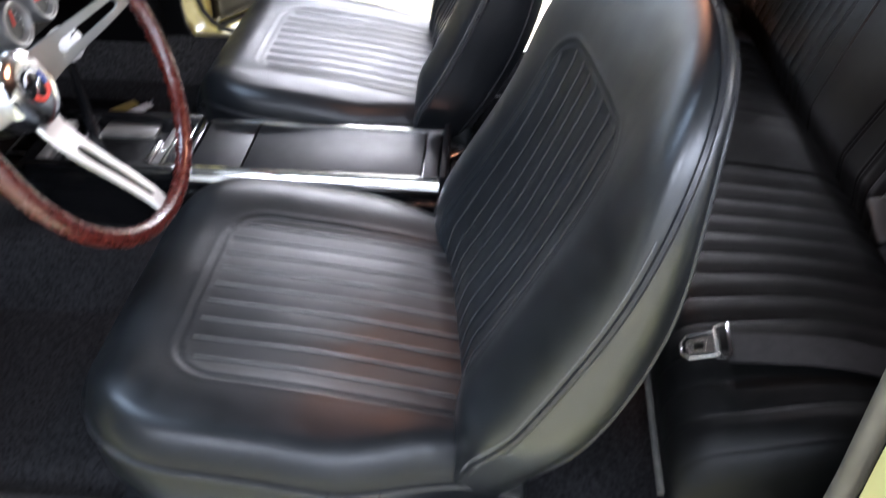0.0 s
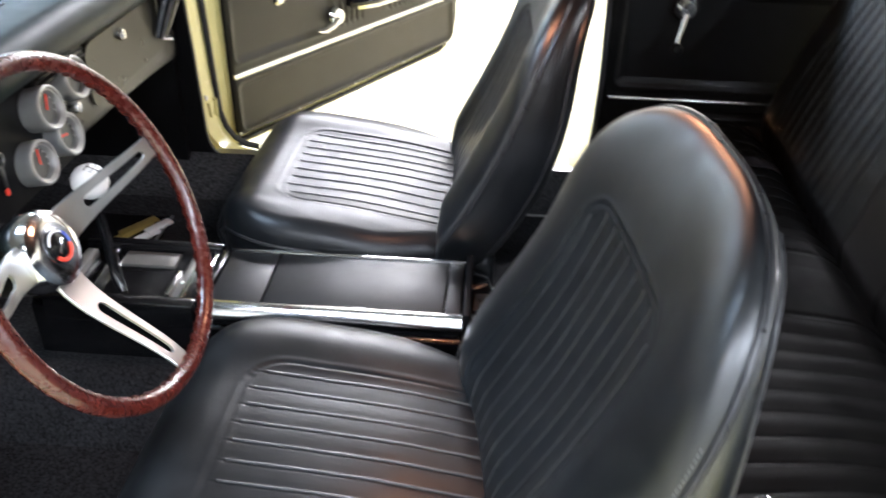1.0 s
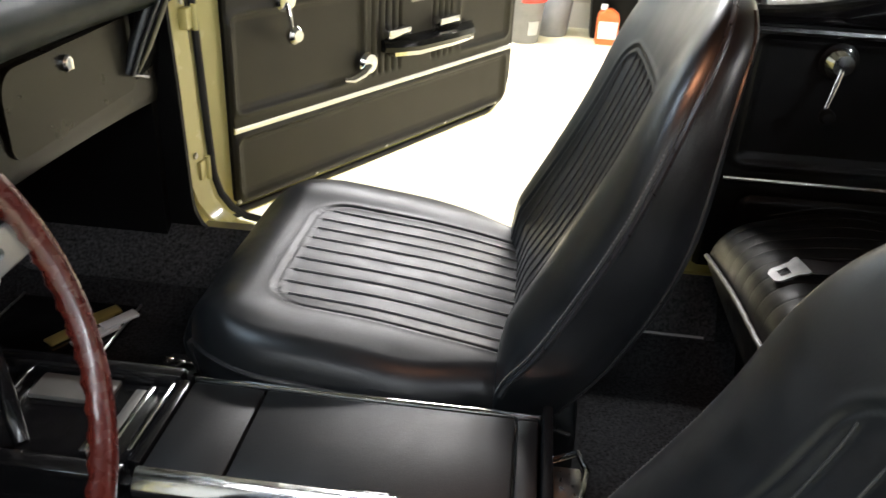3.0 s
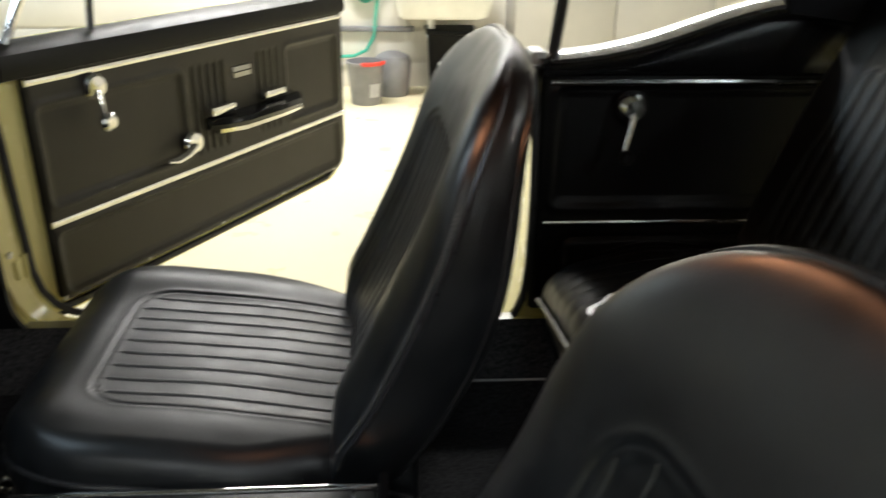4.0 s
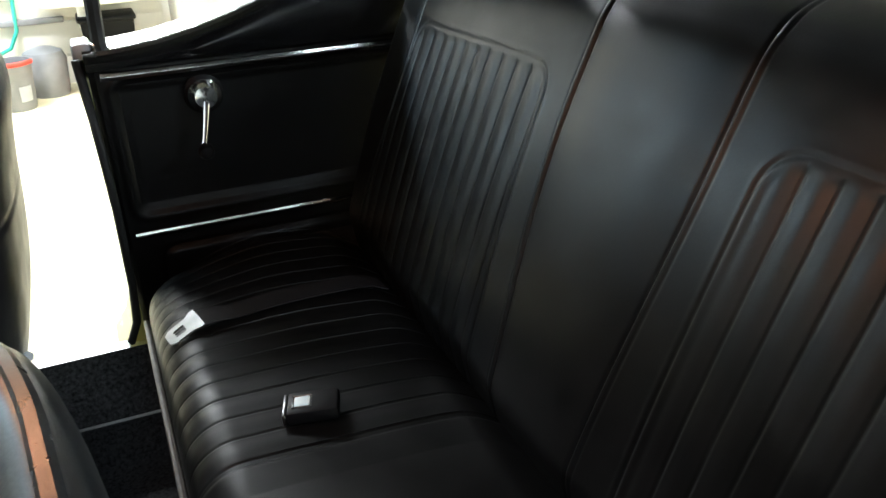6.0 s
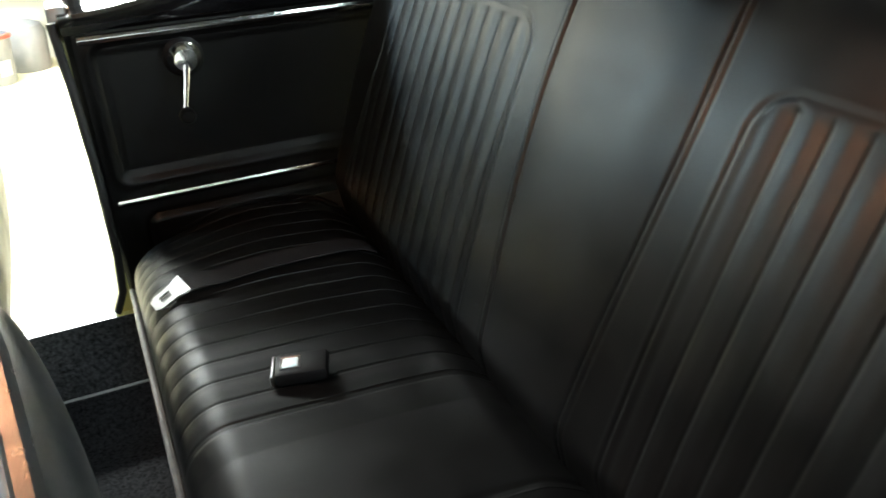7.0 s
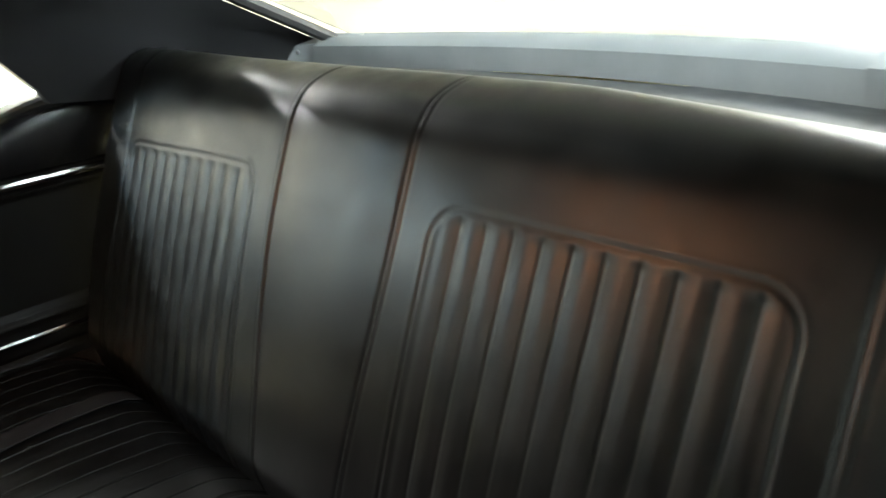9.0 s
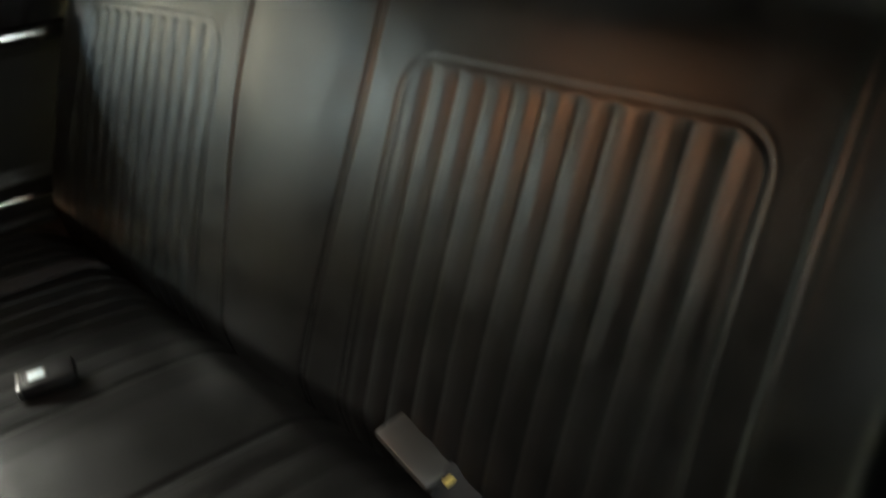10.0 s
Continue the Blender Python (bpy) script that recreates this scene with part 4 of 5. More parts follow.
part("belt_hook", gtube([(0.018, CC + 0.03, 0.50), (0.045, CC + 0.03, 0.515), (0.055, CC + 0.0, 0.515), (0.048, CC - 0.035, 0.505), (0.018, CC - 0.035, 0.49)], 0.004, 8), CHROME, con, "bright wire hook")
part("rear_bracket", gbox(0.02, 0.055, CC - 0.045, CC + 0.05, 0.455, 0.475, 0.004), STEELM, con)
# shifter well with its rails, bright frames and plates
part("side_rail", gbox(-0.705, -0.446, CC + 0.080, CC + 0.100, 0.47, 0.520, 0.005), GLOSS, con, "glossy black rail")
part("side_rail", gbox(-0.705, -0.446, CC - 0.098, CC - 0.072, 0.47, 0.518, 0.005), GLOSS, con, "glossy black rail")
part("cross_rail", gbox(-0.447, -0.431, CC - 0.070, CC + 0.078, 0.500, 0.518, 0.003), GLOSS, con, "glossy black cross rail")
for x0, x1, y0, y1 in ((-0.644, -0.636, -0.068, 0.076), (-0.457, -0.451, -0.050, 0.077), (-0.480, -0.472, -0.068, 0.064)):
    part("well_frame", gbox(x0, x1, CC + y0, CC + y1, 0.502, 0.514, 0.002), CHROME, con, "bright frame of the shifter well")
part("well_frame", gbox(-0.635, -0.481, CC + 0.077, CC + 0.0795, 0.502, 0.514, 0.001), GLOSS, con, "black frame of the shifter well")
part("well_plate", gbox(-0.622, -0.522, CC + 0.030, CC + 0.074, 0.500, 0.5075, 0.002), PLATE, con, "dull grey metal plate in the well")
part("well_plate", gbox(-0.4975, -0.4815, CC - 0.060, CC + 0.062, 0.500, 0.5075, 0.002), PLATE, con, "dull grey metal plate in the well")
part("divider", gbox(-0.508, -0.4985, CC - 0.060, CC + 0.010, 0.500, 0.514, 0.002), CHROME, con, "bright divider")
part("screw", glathe([(0.0005, 0.0), (0.004, 0.0), (0.004, 0.002), (0.002, 0.0032), (0.0005, 0.0035)], pose(-0.489, CC - 0.02, 0.5075), 12), CHROME, con, "small bright screw")
part("front_frame", gbox(-0.698, -0.678, CC - 0.070, CC + 0.070, 0.495, 0.511, 0.003), PLATE, con, "broad bright front strip")
shifter = thing("gear_lever", (-0.59, -0.02, 0.505), "black gear lever with a white ball knob, rising from the console", "gear lever")
part("lever", gtube([(-0.585, -0.026, 0.500), (-0.600, -0.012, 0.524), (-0.601, -0.012, 0.56), (-0.600, -0.018, 0.63), (-0.602, -0.020, 0.690)], [0.008, 0.010, 0.010, 0.0085, 0.006], 12, flat=0.55), GLOSS, shifter)
bx, by, bz = -0.603, -0.020, 0.711
ball = part("knob", glathe([(0.029 * math.sin(radians(a)) + 1e-4, -0.029 * math.cos(radians(a))) for a in range(0, 181, 9)], pose(bx, by, bz), 32), WHITEPL, shifter, "white ball knob with an engraved gate")
mb = pose(bx, by, bz) @ pose(0, 0, 0, 8, 24, 0)
for x0, x1, y0, y1 in ((-0.0105, -0.0097, -0.010, 0.010), (-0.0004, 0.0004, -0.010, 0.010), (0.0097, 0.0105, -0.010, 0.010), (-0.0105, 0.0105, -0.0004, 0.0004)):
    part("gate_mark", moved(gbox(x0, x1, y0, y1, 0.0250, 0.0292), mb), BLACKPL, ball, "engraved gate line")

# ---- steering wheel ----
WC, WA = Vector((-0.397, -0.386, 0.851)), 22.4
wm = Matrix.Translation(WC) @ pose(0, 0, 0, 0, 90 - WA, 0)
wheel = thing("steering_wheel", WC, "three-spoke steering wheel with a red-brown wooden rim and bright slotted spokes", "steering wheel")
WR = 0.1976
rim_rings = []
for i in range(240):
    t = 2 * math.pi * i / 240
    ring = []
    for j in range(14):
        s = 2 * math.pi * j / 14
        r = 0.0113
        dent = 0.0024 * abs(math.sin(t * 30)) * max(0.0, -math.cos(s - 0.9)) ** 2
        ring.append(wm @ Vector(((WR + (r - dent) * math.cos(s)) * math.cos(t), (WR + (r - dent) * math.cos(s)) * math.sin(t), (r - dent) * math.sin(s))))
    rim_rings.append(ring)
part("rim", gloft(rim_rings, True), WOODRIM, wheel, "red-brown stained wood rim with finger grips")


def spoke(deg):
    """A dished plate that narrows towards the rim, with a long round-ended slot."""
    m = wm @ pose(0, 0, 0, 0, 0, deg)
    stations = [0.040, 0.055, 0.070, 0.083, 0.0845, 0.087, 0.091, 0.096, 0.105, 0.12, 0.135, 0.15, 0.163, 0.169, 0.1725, 0.1742, 0.175, 0.184, 0.1976]
    geos = []
    for side in (-1, 1):
        rings = []
        for r in stations:
            w = 0.0235 - 0.0105 * (r - 0.040) / 0.158
            z = -0.0747 + 0.0737 * smooth01((r - 0.034) / 0.182)
            slot = 0.0082 - 0.0028 * (r - 0.083) / 0.092
            gap = max(0.0, min(1.0, (r - 0.083) / 0.010)), max(0.0, min(1.0, (0.175 - r) / 0.007))
            inner = slot * min(math.sqrt(1 - (1 - g) ** 2) for g in gap)
            rings.append([m @ Vector((r, side * inner, z + 0.002)), m @ Vector((r, side * (w - 0.0012), z + 0.002)), m @ Vector((r, side * w, z + 0.001)), m @ Vector((r, side * w, z - 0.002)), m @ Vector((r, side * inner, z - 0.002))])
        geos.append(gloft(rings))
    return merge(*geos)


for deg in (-1.0, 96.4, 261.6):
    part("spoke", spoke(deg), BRUSHED, wheel, "slotted brushed metal spoke", sharp=25)
hm = wm @ pose(0, 0, -0.059)
hub = part("hub", glathe([(0.001, -0.040), (0.045, -0.040), (0.0475, -0.034), (0.0470, -0.012), (0.0445, -0.005), (0.037, -0.0015), (0.026, 0.0), (0.001, 0.0)], hm, 48), CHROME, wheel, "polished domed hub")
part("horn_button", glathe([(0.001, -0.002), (0.0205, -0.002), (0.020, 0.002), (0.016, 0.004), (0.001, 0.005)], hm, 32), GLOSS, hub, "black horn button")
part("button_ring", gtube([hm @ Vector((0.0165 * math.cos(t), 0.0165 * math.sin(t), 0.0038)) for t in [math.pi * (-0.35 + 0.75 * i / 20) for i in range(21)]], 0.0026, 6), REDPL, hub, "red arc round the button")
part("button_ring", gtube([hm @ Vector((0.0175 * math.cos(t), 0.0175 * math.sin(t), 0.0032)) for t in [math.pi * (0.55 + 0.8 * i / 20) for i in range(21)]], 0.0012, 6), WHITEPL, hub, "white arc round the button")
part("button_ring", gtube([hm @ Vector((0.0175 * math.cos(t), 0.0175 * math.sin(t), 0.0034)) for t in [math.pi * (0.42 + 0.30 * i / 12) for i in range(13)]], 0.0022, 6), BLUERING, hub, "blue arc round the button")
part("emblem", moved(gbox(-0.0022, 0.0022, -0.0105, 0.0105, 0.0045, 0.0062, 0.0008), hm @ pose(0, 0, 0, 0, 0, 35)), CHROME, hub, "plain bright emblem")
axis = (wm.to_3x3() @ Vector((0, 0, 1))).normalized()
part("column", gtube([WC - axis * 0.104, WC - axis * 0.125, WC - axis * 0.16, WC - axis * 0.42], [0.046, 0.043, 0.036, 0.036], 20), DASHPAINT, wheel, "black steering column")
part("turn_signal_stalk", gtube([WC - axis * 0.10, WC - axis * 0.09 + Vector((0.0, -0.10, 0.02)), WC - axis * 0.08 + Vector((0.01, -0.16, 0.03))], [0.005, 0.0045, 0.006], 8), CHROME, wheel)


# ---- dashboard ----
dash = thing("dashboard", (-0.8, 0, 0.7), "black padded dashboard with a glove box and round gauges", "dashboard")
pad_sec = [(-0.72, 0.872)] + [(-0.690 + 0.048 * math.cos(radians(t)), 0.909 + 0.042 * math.sin(radians(t))) for t in range(-80, 81, 10)] + [(-0.72, 0.954), (-0.85, 0.962), (-1.05, 0.958), (-1.15, 0.945), (-1.15, 0.90), (-0.90, 0.87)]
part("pad", gloft([[(x, y, z - 0.02 * (abs(y) / 0.66) ** 3) for x, z in pad_sec] for y in [-0.66 + 1.32 * i / 24 for i in range(25)]]), LITPADVINYL, dash, "padded black dash top")
face_sec = [(-0.705, 0.880), (-0.712, 0.86), (-0.700, 0.72), (-0.705, 0.700), (-0.76, 0.69), (-0.80, 0.70), (-0.80, 0.88)]
part("fascia", gloft([[(x, y, z - 0.02 * (abs(y) / 0.66) ** 3) for x, z in face_sec] for y in [-0.655 + 1.31 * i / 24 for i in range(25)]]), DASHPAINT, dash, "black painted fascia")
gm = Matrix.Translation((-0.698, 0.0, 0.0)) @ pose(0, 0, 0, 0, 0, 90)
glove = part("glove_box_door", moved(gplate(rounded(0.225, 0.575, 0.728, 0.846, [0.02, 0.02, 0.012, 0.035]), 0.012, Matrix.Identity(4)), gm), LITGLOVEPAINT, dash, "satin black glove box door, tinted olive for the floor's reflection")
part("lock", merge(glathe([(0.001, 0), (0.012, 0), (0.012, 0.005), (0.009, 0.008), (0.001, 0.008)], pose(-0.698, 0.375, 0.822, 0, 90, 0), 20), gbox(-0.692, -0.686, 0.3735, 0.3765, 0.814, 0.830)), CHROME, glove, "round bright glove box lock")
part("end_trim", gtube([(-0.640, 0.625, 0.945), (-0.652, 0.613, 0.90), (-0.668, 0.594, 0.85), (-0.682, 0.572, 0.80), (-0.695, 0.552, 0.755)], [0.022, 0.024, 0.023, 0.020, 0.013], 12, flat=0.5), GLOSS, dash, "glossy black curved dash end trim")
part("end_bead", gtube([(-0.628, 0.607, 0.940), (-0.640, 0.595, 0.895), (-0.656, 0.577, 0.85), (-0.672, 0.556, 0.80), (-0.686, 0.545, 0.757), (-0.676, 0.575, 0.747)], 0.0032, 6), BRUSHED, dash, "thin dull metal bead")
part("end_cap", gloft([[(-0.80, 0.575, 0.70), (-0.705, 0.575, 0.72), (-0.668, 0.620, 0.90), (-0.80, 0.62, 0.93)], [(-0.80, 0.69, 0.70), (-0.71, 0.69, 0.71), (-0.68, 0.69, 0.90), (-0.80, 0.69, 0.93)]]), GLOSS, dash, "black dash end cap")
part("vent_panel", gbox(-0.712, -0.684, 0.03, 0.205, 0.835, 0.876, 0.010), DASHPAINT, dash, "recessed panel beside the glove box")
for k in range(3):
    part("louvre", gbox(-0.6855, -0.680, 0.040, 0.196, 0.8405 + 0.0115 * k, 0.8455 + 0.0115 * k, 0.0015), GLOSS, dash, "black louvre beside the glove box")
for k in range(6):
    part("defroster_slat", gbox(-0.806 + 0.012 * k, -0.801 + 0.012 * k, -0.060, 0.100, 0.952, 0.9615 - 0.0009 * k, 0.0012), BLACKPL, dash, "black slat of the defroster outlet")
part("ignition_plate", gbox(-0.712, -0.700, -0.17, -0.11, 0.72, 0.76, 0.004), STEELM, dash)


def gauge(y, z, x=-0.675, tilt=12, needle=35, r=0.0355):
    m = pose(x, y, z) @ pose(0, 0, 0, 0, 90 - tilt, 0) @ pose(0, 0, 0, 0, 0, 90)
    g = part("gauge", glathe([(0.001, -0.06), (r, -0.06), (r + 0.001, 0.0), (r + 0.0015, 0.008), (r + 0.0005, 0.0105), (r - 0.0020, 0.0115), (r - 0.0045, 0.0105), (r - 0.0052, 0.0085), (r - 0.0080, 0.0080), (r - 0.0092, 0.0060), (r - 0.0100, 0.0005), (r - 0.0100, -0.002), (0.001, -0.002)], m, 36), SILVERPAINT, dash, "round gauge with a silver bezel")
    part("dial", glathe([(0.0005, -0.0015), (r - 0.0105, -0.0015), (r - 0.0105, -0.0005), (0.0005, -0.0005)], m, 32), DIAL, g, "dark grey dial face")
    nm = m @ pose(0, 0, 0, 0, 0, needle)
    part("needle", moved(gbox(-0.003, r - 0.0135, -0.0019, 0.0019, 0.0008, 0.0022), nm), REDPL, g, "red needle")
    for k in range(9):
        km = m @ pose(0, 0, 0, 0, 0, -30 + k * 30)
        part("tick", moved(gbox(r - 0.0155, r - 0.0120, -0.0006, 0.0006, 0.0, 0.0008), km), WHITEPL, g)
    return g


gauge(0.030, 0.812, needle=60)
gauge(0.068, 0.750, needle=170)
gauge(-0.026, 0.743, needle=75)
gauge(0.128, 0.826, needle=40)
for ky, kz in ((-0.094, 0.850), (-0.124, 0.868), (-0.142, 0.820)):
    part("pull_knob", glathe([(0.001, 0), (0.006, 0), (0.006, 0.012), (0.0115, 0.014), (0.0130, 0.020), (0.0105, 0.026), (0.001, 0.027)], pose(-0.708, ky, kz, 0, 84, 0), 20), CHROME, dash, "bright round pull knob")
part("gauge_panel", gloft([[(-0.715, -0.20, 0.69), (-0.69, -0.20, 0.69), (-0.705, -0.20, 0.86), (-0.72, -0.20, 0.86)], [(-0.715, 0.13, 0.69), (-0.69, 0.13, 0.69), (-0.705, 0.13, 0.86), (-0.72, 0.13, 0.86)]]), BLACKPL, dash, "black gauge panel")
part("control_knob", glathe([(0.001, 0), (0.010, 0), (0.012, 0.012), (0.009, 0.018), (0.001, 0.018)], pose(-0.69, 0.125, 0.775, 0, 90, 0), 16), CHROME, dash, "bright control knob")
part("red_tag", gbox(-0.688, -0.684, -0.110, -0.102, 0.728, 0.738, 0.001), REDPL, dash, "small red tag")
key = thing("car_key", (-0.686, -0.108, 0.776), "steel car key hanging from the dashboard lock", "key")
part("bow", gtube([Vector((-0.684, -0.108 + 0.010 * math.cos(t), 0.787 + 0.011 * math.sin(t))) for t in [2 * math.pi * i / 18 for i in range(18)]], 0.0022, 6, True), LATCH, key, "round key bow")
part("blade", gbox(-0.6855, -0.6825, -0.1115, -0.1045, 0.742, 0.777, 0.001), LATCH, key, "flat key blade")

# things lying on the passenger footwell floor beside the console
tray = thing("floor_tray", (-0.86, 0.45, 0.29), "flat black tray with gold and white papers on footwell carpet", "tray")
part("tray_body", gbox(-0.98, -0.745, 0.30, 0.585, 0.284, 0.294, 0.003), GLOSS, tray)
part("tray_rim", gtube([(-0.98, 0.30, 0.296), (-0.745, 0.30, 0.296), (-0.745, 0.585, 0.296), (-0.98, 0.585, 0.296)], 0.003, 6, True), STEELM, tray, "thin grey rim")
for k, (px, py, ang, ln) in enumerate(((-0.815, 0.475, 62, 0.065), (-0.80, 0.497, 55, 0.05))):
    part("gold_paper", moved(gbox(-ln, ln, -0.012, 0.012, 0, 0.006, 0.002), pose(px, py, 0.297 + 0.007 * k, 4, 0, ang)), BRASS, tray, "gold foil strip")
for k, (px, py, ang, ln) in enumerate(((-0.775, 0.455, 60, 0.045), (-0.752, 0.50, 58, 0.035))):
    part("white_paper", moved(gbox(-ln, ln, -0.012, 0.012, 0, 0.006, 0.002), pose(px, py, 0.299 + 0.006 * k, 3, 0, ang)), LABEL, tray, "white paper strip")
bracket = thing("seat_bracket", (-0.575, 0.385, 0.30), "bright perforated metal bracket ahead of the passenger seat", "bracket")
part("bracket_plate", gbox(-0.620, -0.535, 0.345, 0.425, 0.296, 0.304, 0.002), BLACKPL, bracket)
rng = random.Random(5)
for i in range(7):
    part("stud", moved(merge(gbox(-0.010, 0.010, -0.005, 0.005, 0, 0.012, 0.003), gbox(-0.004, 0.004, -0.008, 0.008, 0.004, 0.016, 0.003)), pose(-0.612 + 0.021 * (i % 4) + rng.uniform(-0.004, 0.004), 0.360 + 0.035 * (i // 4) + rng.uniform(-0.006, 0.006), 0.303, 0, 0, rng.uniform(30, 80))), CHROME, bracket, "bright stud")

# ---- passenger door, standing open ----
DD = Vector((0.507, 0.862, 0)).normalized()
dm = Matrix.Identity(4)
dm.col[0][:3] = DD
dm.col[1][:3] = (-DD.y, DD.x, 0)
dm.translation = (-0.65, 0.832, 0)
door = thing("car_door", (-0.65, 0.832, 0.36), "open passenger door, pale yellow outside with a black trim panel", "car door")
shell = part("shell", moved(gplate(rounded(-0.055, 1.085, 0.355, 0.895, [0.07, 0.09, 0.01, 0.01]), 0.12, pose(0, 0.022, 0)), dm), YELLOW, door, "pale yellow painted door shell", sharp=30)
nu, nv = 260, 130
vs, fs = [], []
for i in range(nu + 1):
    for j in range(nv + 1):
        s, z = 0.018 + 1.044 * i / nu, 0.388 + 0.468 * j / nv
        if s > 1.0 and z < 0.45:
            q = math.hypot(s - 1.0, 0.45 - z)
            if q > 0.062:
                s, z = 1.0 + (s - 1.0) * 0.062 / q, 0.45 - (0.45 - z) * 0.062 / q
        d1 = box_dist(s, z, 0.035, 0.405, 0.598, 0.785, 0.012)
        d3 = box_dist(s, z, 0.80, 1.03, 0.598, 0.785, 0.012)
        d2 = box_dist(s, z, 0.035, 1.03, 0.412, 0.532, 0.015)
        h = 0.0
        for d in (d1, d2, d3):
            h += -0.005 * smooth01(-d / 0.008) + crease(d, 0.003, 0.003) + 0.004 * math.exp(-(((d - 0.010) / 0.006) ** 2))
        for c in (0.445, 0.470, 0.495, 0.520, 0.545, 0.68, 0.705, 0.73, 0.755):
            h += crease(s - c, 0.004, 0.006) * smooth01((z - 0.585) / 0.01) * smooth01((0.80 - z) / 0.01)
        edge = min(s - 0.018, 1.062 - s, z - 0.388)
        h -= round_edge(edge, 0.008)
        vs.append(dm @ Vector((s, -h, z)))
for i in range(nu):
    for j in range(nv):
        a = i * (nv + 1) + j
        fs.append((a, a + 1, a + nv + 2, a + nv + 1))
panel = part("trim_panel", (vs, fs), LITDOORTRIM, door, "black vinyl trim panel with pressed borders and vertical flutes")
part("panel_backing", moved(gplate(rounded(0.021, 1.059, 0.391, 0.85, [0.01, 0.06, 0.004, 0.004]), 0.014, pose(0, 0.009, 0)), dm), BLACKPL, door)
part("upper_rail", moved(gloft([[(s, 0.010, 0.845), (s, -0.006, 0.850), (s, -0.010, 0.870), (s, -0.002, 0.893), (s, 0.02, 0.905), (s, 0.06, 0.908), (s, 0.06, 0.845)] for s in (-0.03, 0.2, 0.5, 0.8, 1.075)]), dm), TRIM, door, "padded black upper rail")
for z, hh2, s0, s1 in ((0.5575, 0.016, 0.020, 1.058), (0.838, 0.015, 0.018, 1.058)):
    prof = [(0.0, -hh2 / 2), (-0.005, -hh2 / 2 + 0.002), (-0.007, 0), (-0.005, hh2 / 2 - 0.002), (0.0, hh2 / 2)]
    part("bright_strip", moved(gloft([[(s, 0.002 + a, z + b) for a, b in prof] for s in (s0, s1)]), dm), CHROME, door, "bright metal trim strip")
part("weatherstrip", moved(gtube([(0.03, 0.014, 0.374), (0.06, 0.014, 0.372), (0.5, 0.014, 0.370), (0.98, 0.014, 0.372), (1.05, 0.014, 0.40), (1.073, 0.014, 0.46), (1.075, 0.014, 0.85)], 0.0075, 8), dm), RUBBER, door, "black rubber door seal")
part("weatherstrip", moved(gtube([(-0.056, 0.024, 0.90), (-0.057, 0.024, 0.62), (-0.054, 0.024, 0.43), (-0.024, 0.024, 0.365), (0.05, 0.024, 0.353)], 0.0060, 8), dm), RUBBER, door, "black rubber door seal")
for s in (0.02, 0.25, 0.50, 0.75, 1.0):
    part("screw", moved(glathe([(0.0005, 0), (0.006, 0), (0.004, 0.003), (0.0005, 0.004)], pose(s, 0.0, 0.398, 90, 0, 0), 10), dm), STEELM, door, "bright panel screw")
# armrest with two bright feet
arm = part("armrest", moved(gloft([[(s, 0.0, z - 0.012), (s, -w, z - 0.012), (s, -w - 0.006, z), (s, -w, z + 0.012), (s, -w * 0.6, z + 0.017), (s, 0.0, z + 0.014)] for s, w, z in ((0.475, 0.012, 0.655), (0.50, 0.035, 0.655), (0.56, 0.055, 0.654), (0.70, 0.058, 0.652), (0.79, 0.05, 0.650), (0.825, 0.025, 0.650), (0.84, 0.008, 0.650))]), dm), GLOSS, door, "black padded armrest")
part("bright_base", moved(gloft([[(s, -0.002, 0.628), (s, -w, 0.631), (s, -w, 0.643), (s, -0.002, 0.643)] for s, w in ((0.50, 0.025), (0.56, 0.052), (0.70, 0.055), (0.80, 0.045), (0.825, 0.02))]), dm), CHROME, arm, "bright armrest base")
for s in (0.515, 0.715):
    part("bright_foot", moved(gbox(s - 0.042, s + 0.042, -0.030, 0.0, 0.676, 0.698, 0.006), dm), CHROME, arm, "bright armrest foot")
part("badge", moved(gbox(0.585, 0.650, -0.004, 0.002, 0.745, 0.772, 0.002), dm), BRUSHED, door, "plain bright badge plate")
part("badge_line", moved(gbox(0.588, 0.647, -0.0055, -0.003, 0.757, 0.760, 0.0005), dm), BLACKPL, door)
C0 = Vector((0.166, 0, 0.806))
crank2 = part("window_crank", moved(merge(glathe([(0.001, 0), (0.024, 0), (0.026, 0.006), (0.021, 0.014), (0.001, 0.018)], pose(C0.x, -0.004, C0.z, 90, 0, 0), 24),
    gtube([C0 + Vector((0, -0.018, -0.008)), C0 + Vector((-0.003, -0.026, -0.03)), C0 + Vector((-0.008, -0.034, -0.05)), C0 + Vector((-0.010, -0.04, -0.060))], [0.010, 0.009, 0.008, 0.008], 10, flat=0.6)), dm), CHROME, door, "chrome window crank")
part("knob", moved(glathe([(0.001, 0), (0.014, 0), (0.018, 0.006), (0.019, 0.016), (0.012, 0.024), (0.001, 0.025)], pose(C0.x - 0.011, -0.034, C0.z - 0.064, 90, 0, 0), 20), dm), CHROME, crank2, "bright crank knob")
H0 = Vector((0.418, 0, 0.628))
handle = part("door_handle", moved(merge(glathe([(0.001, 0), (0.026, 0), (0.028, 0.006), (0.022, 0.016), (0.001, 0.020)], pose(H0.x, -0.004, H0.z, 90, 0, 0), 24),
    gtube([H0 + Vector((-0.005, -0.02, -0.003)), H0 + Vector((-0.04, -0.030, -0.014)), H0 + Vector((-0.08, -0.036, -0.018)), H0 + Vector((-0.105, -0.034, -0.014))], [0.012, 0.010, 0.009, 0.006], 10, flat=0.5)), dm), CHROME, door, "chrome inner door handle")
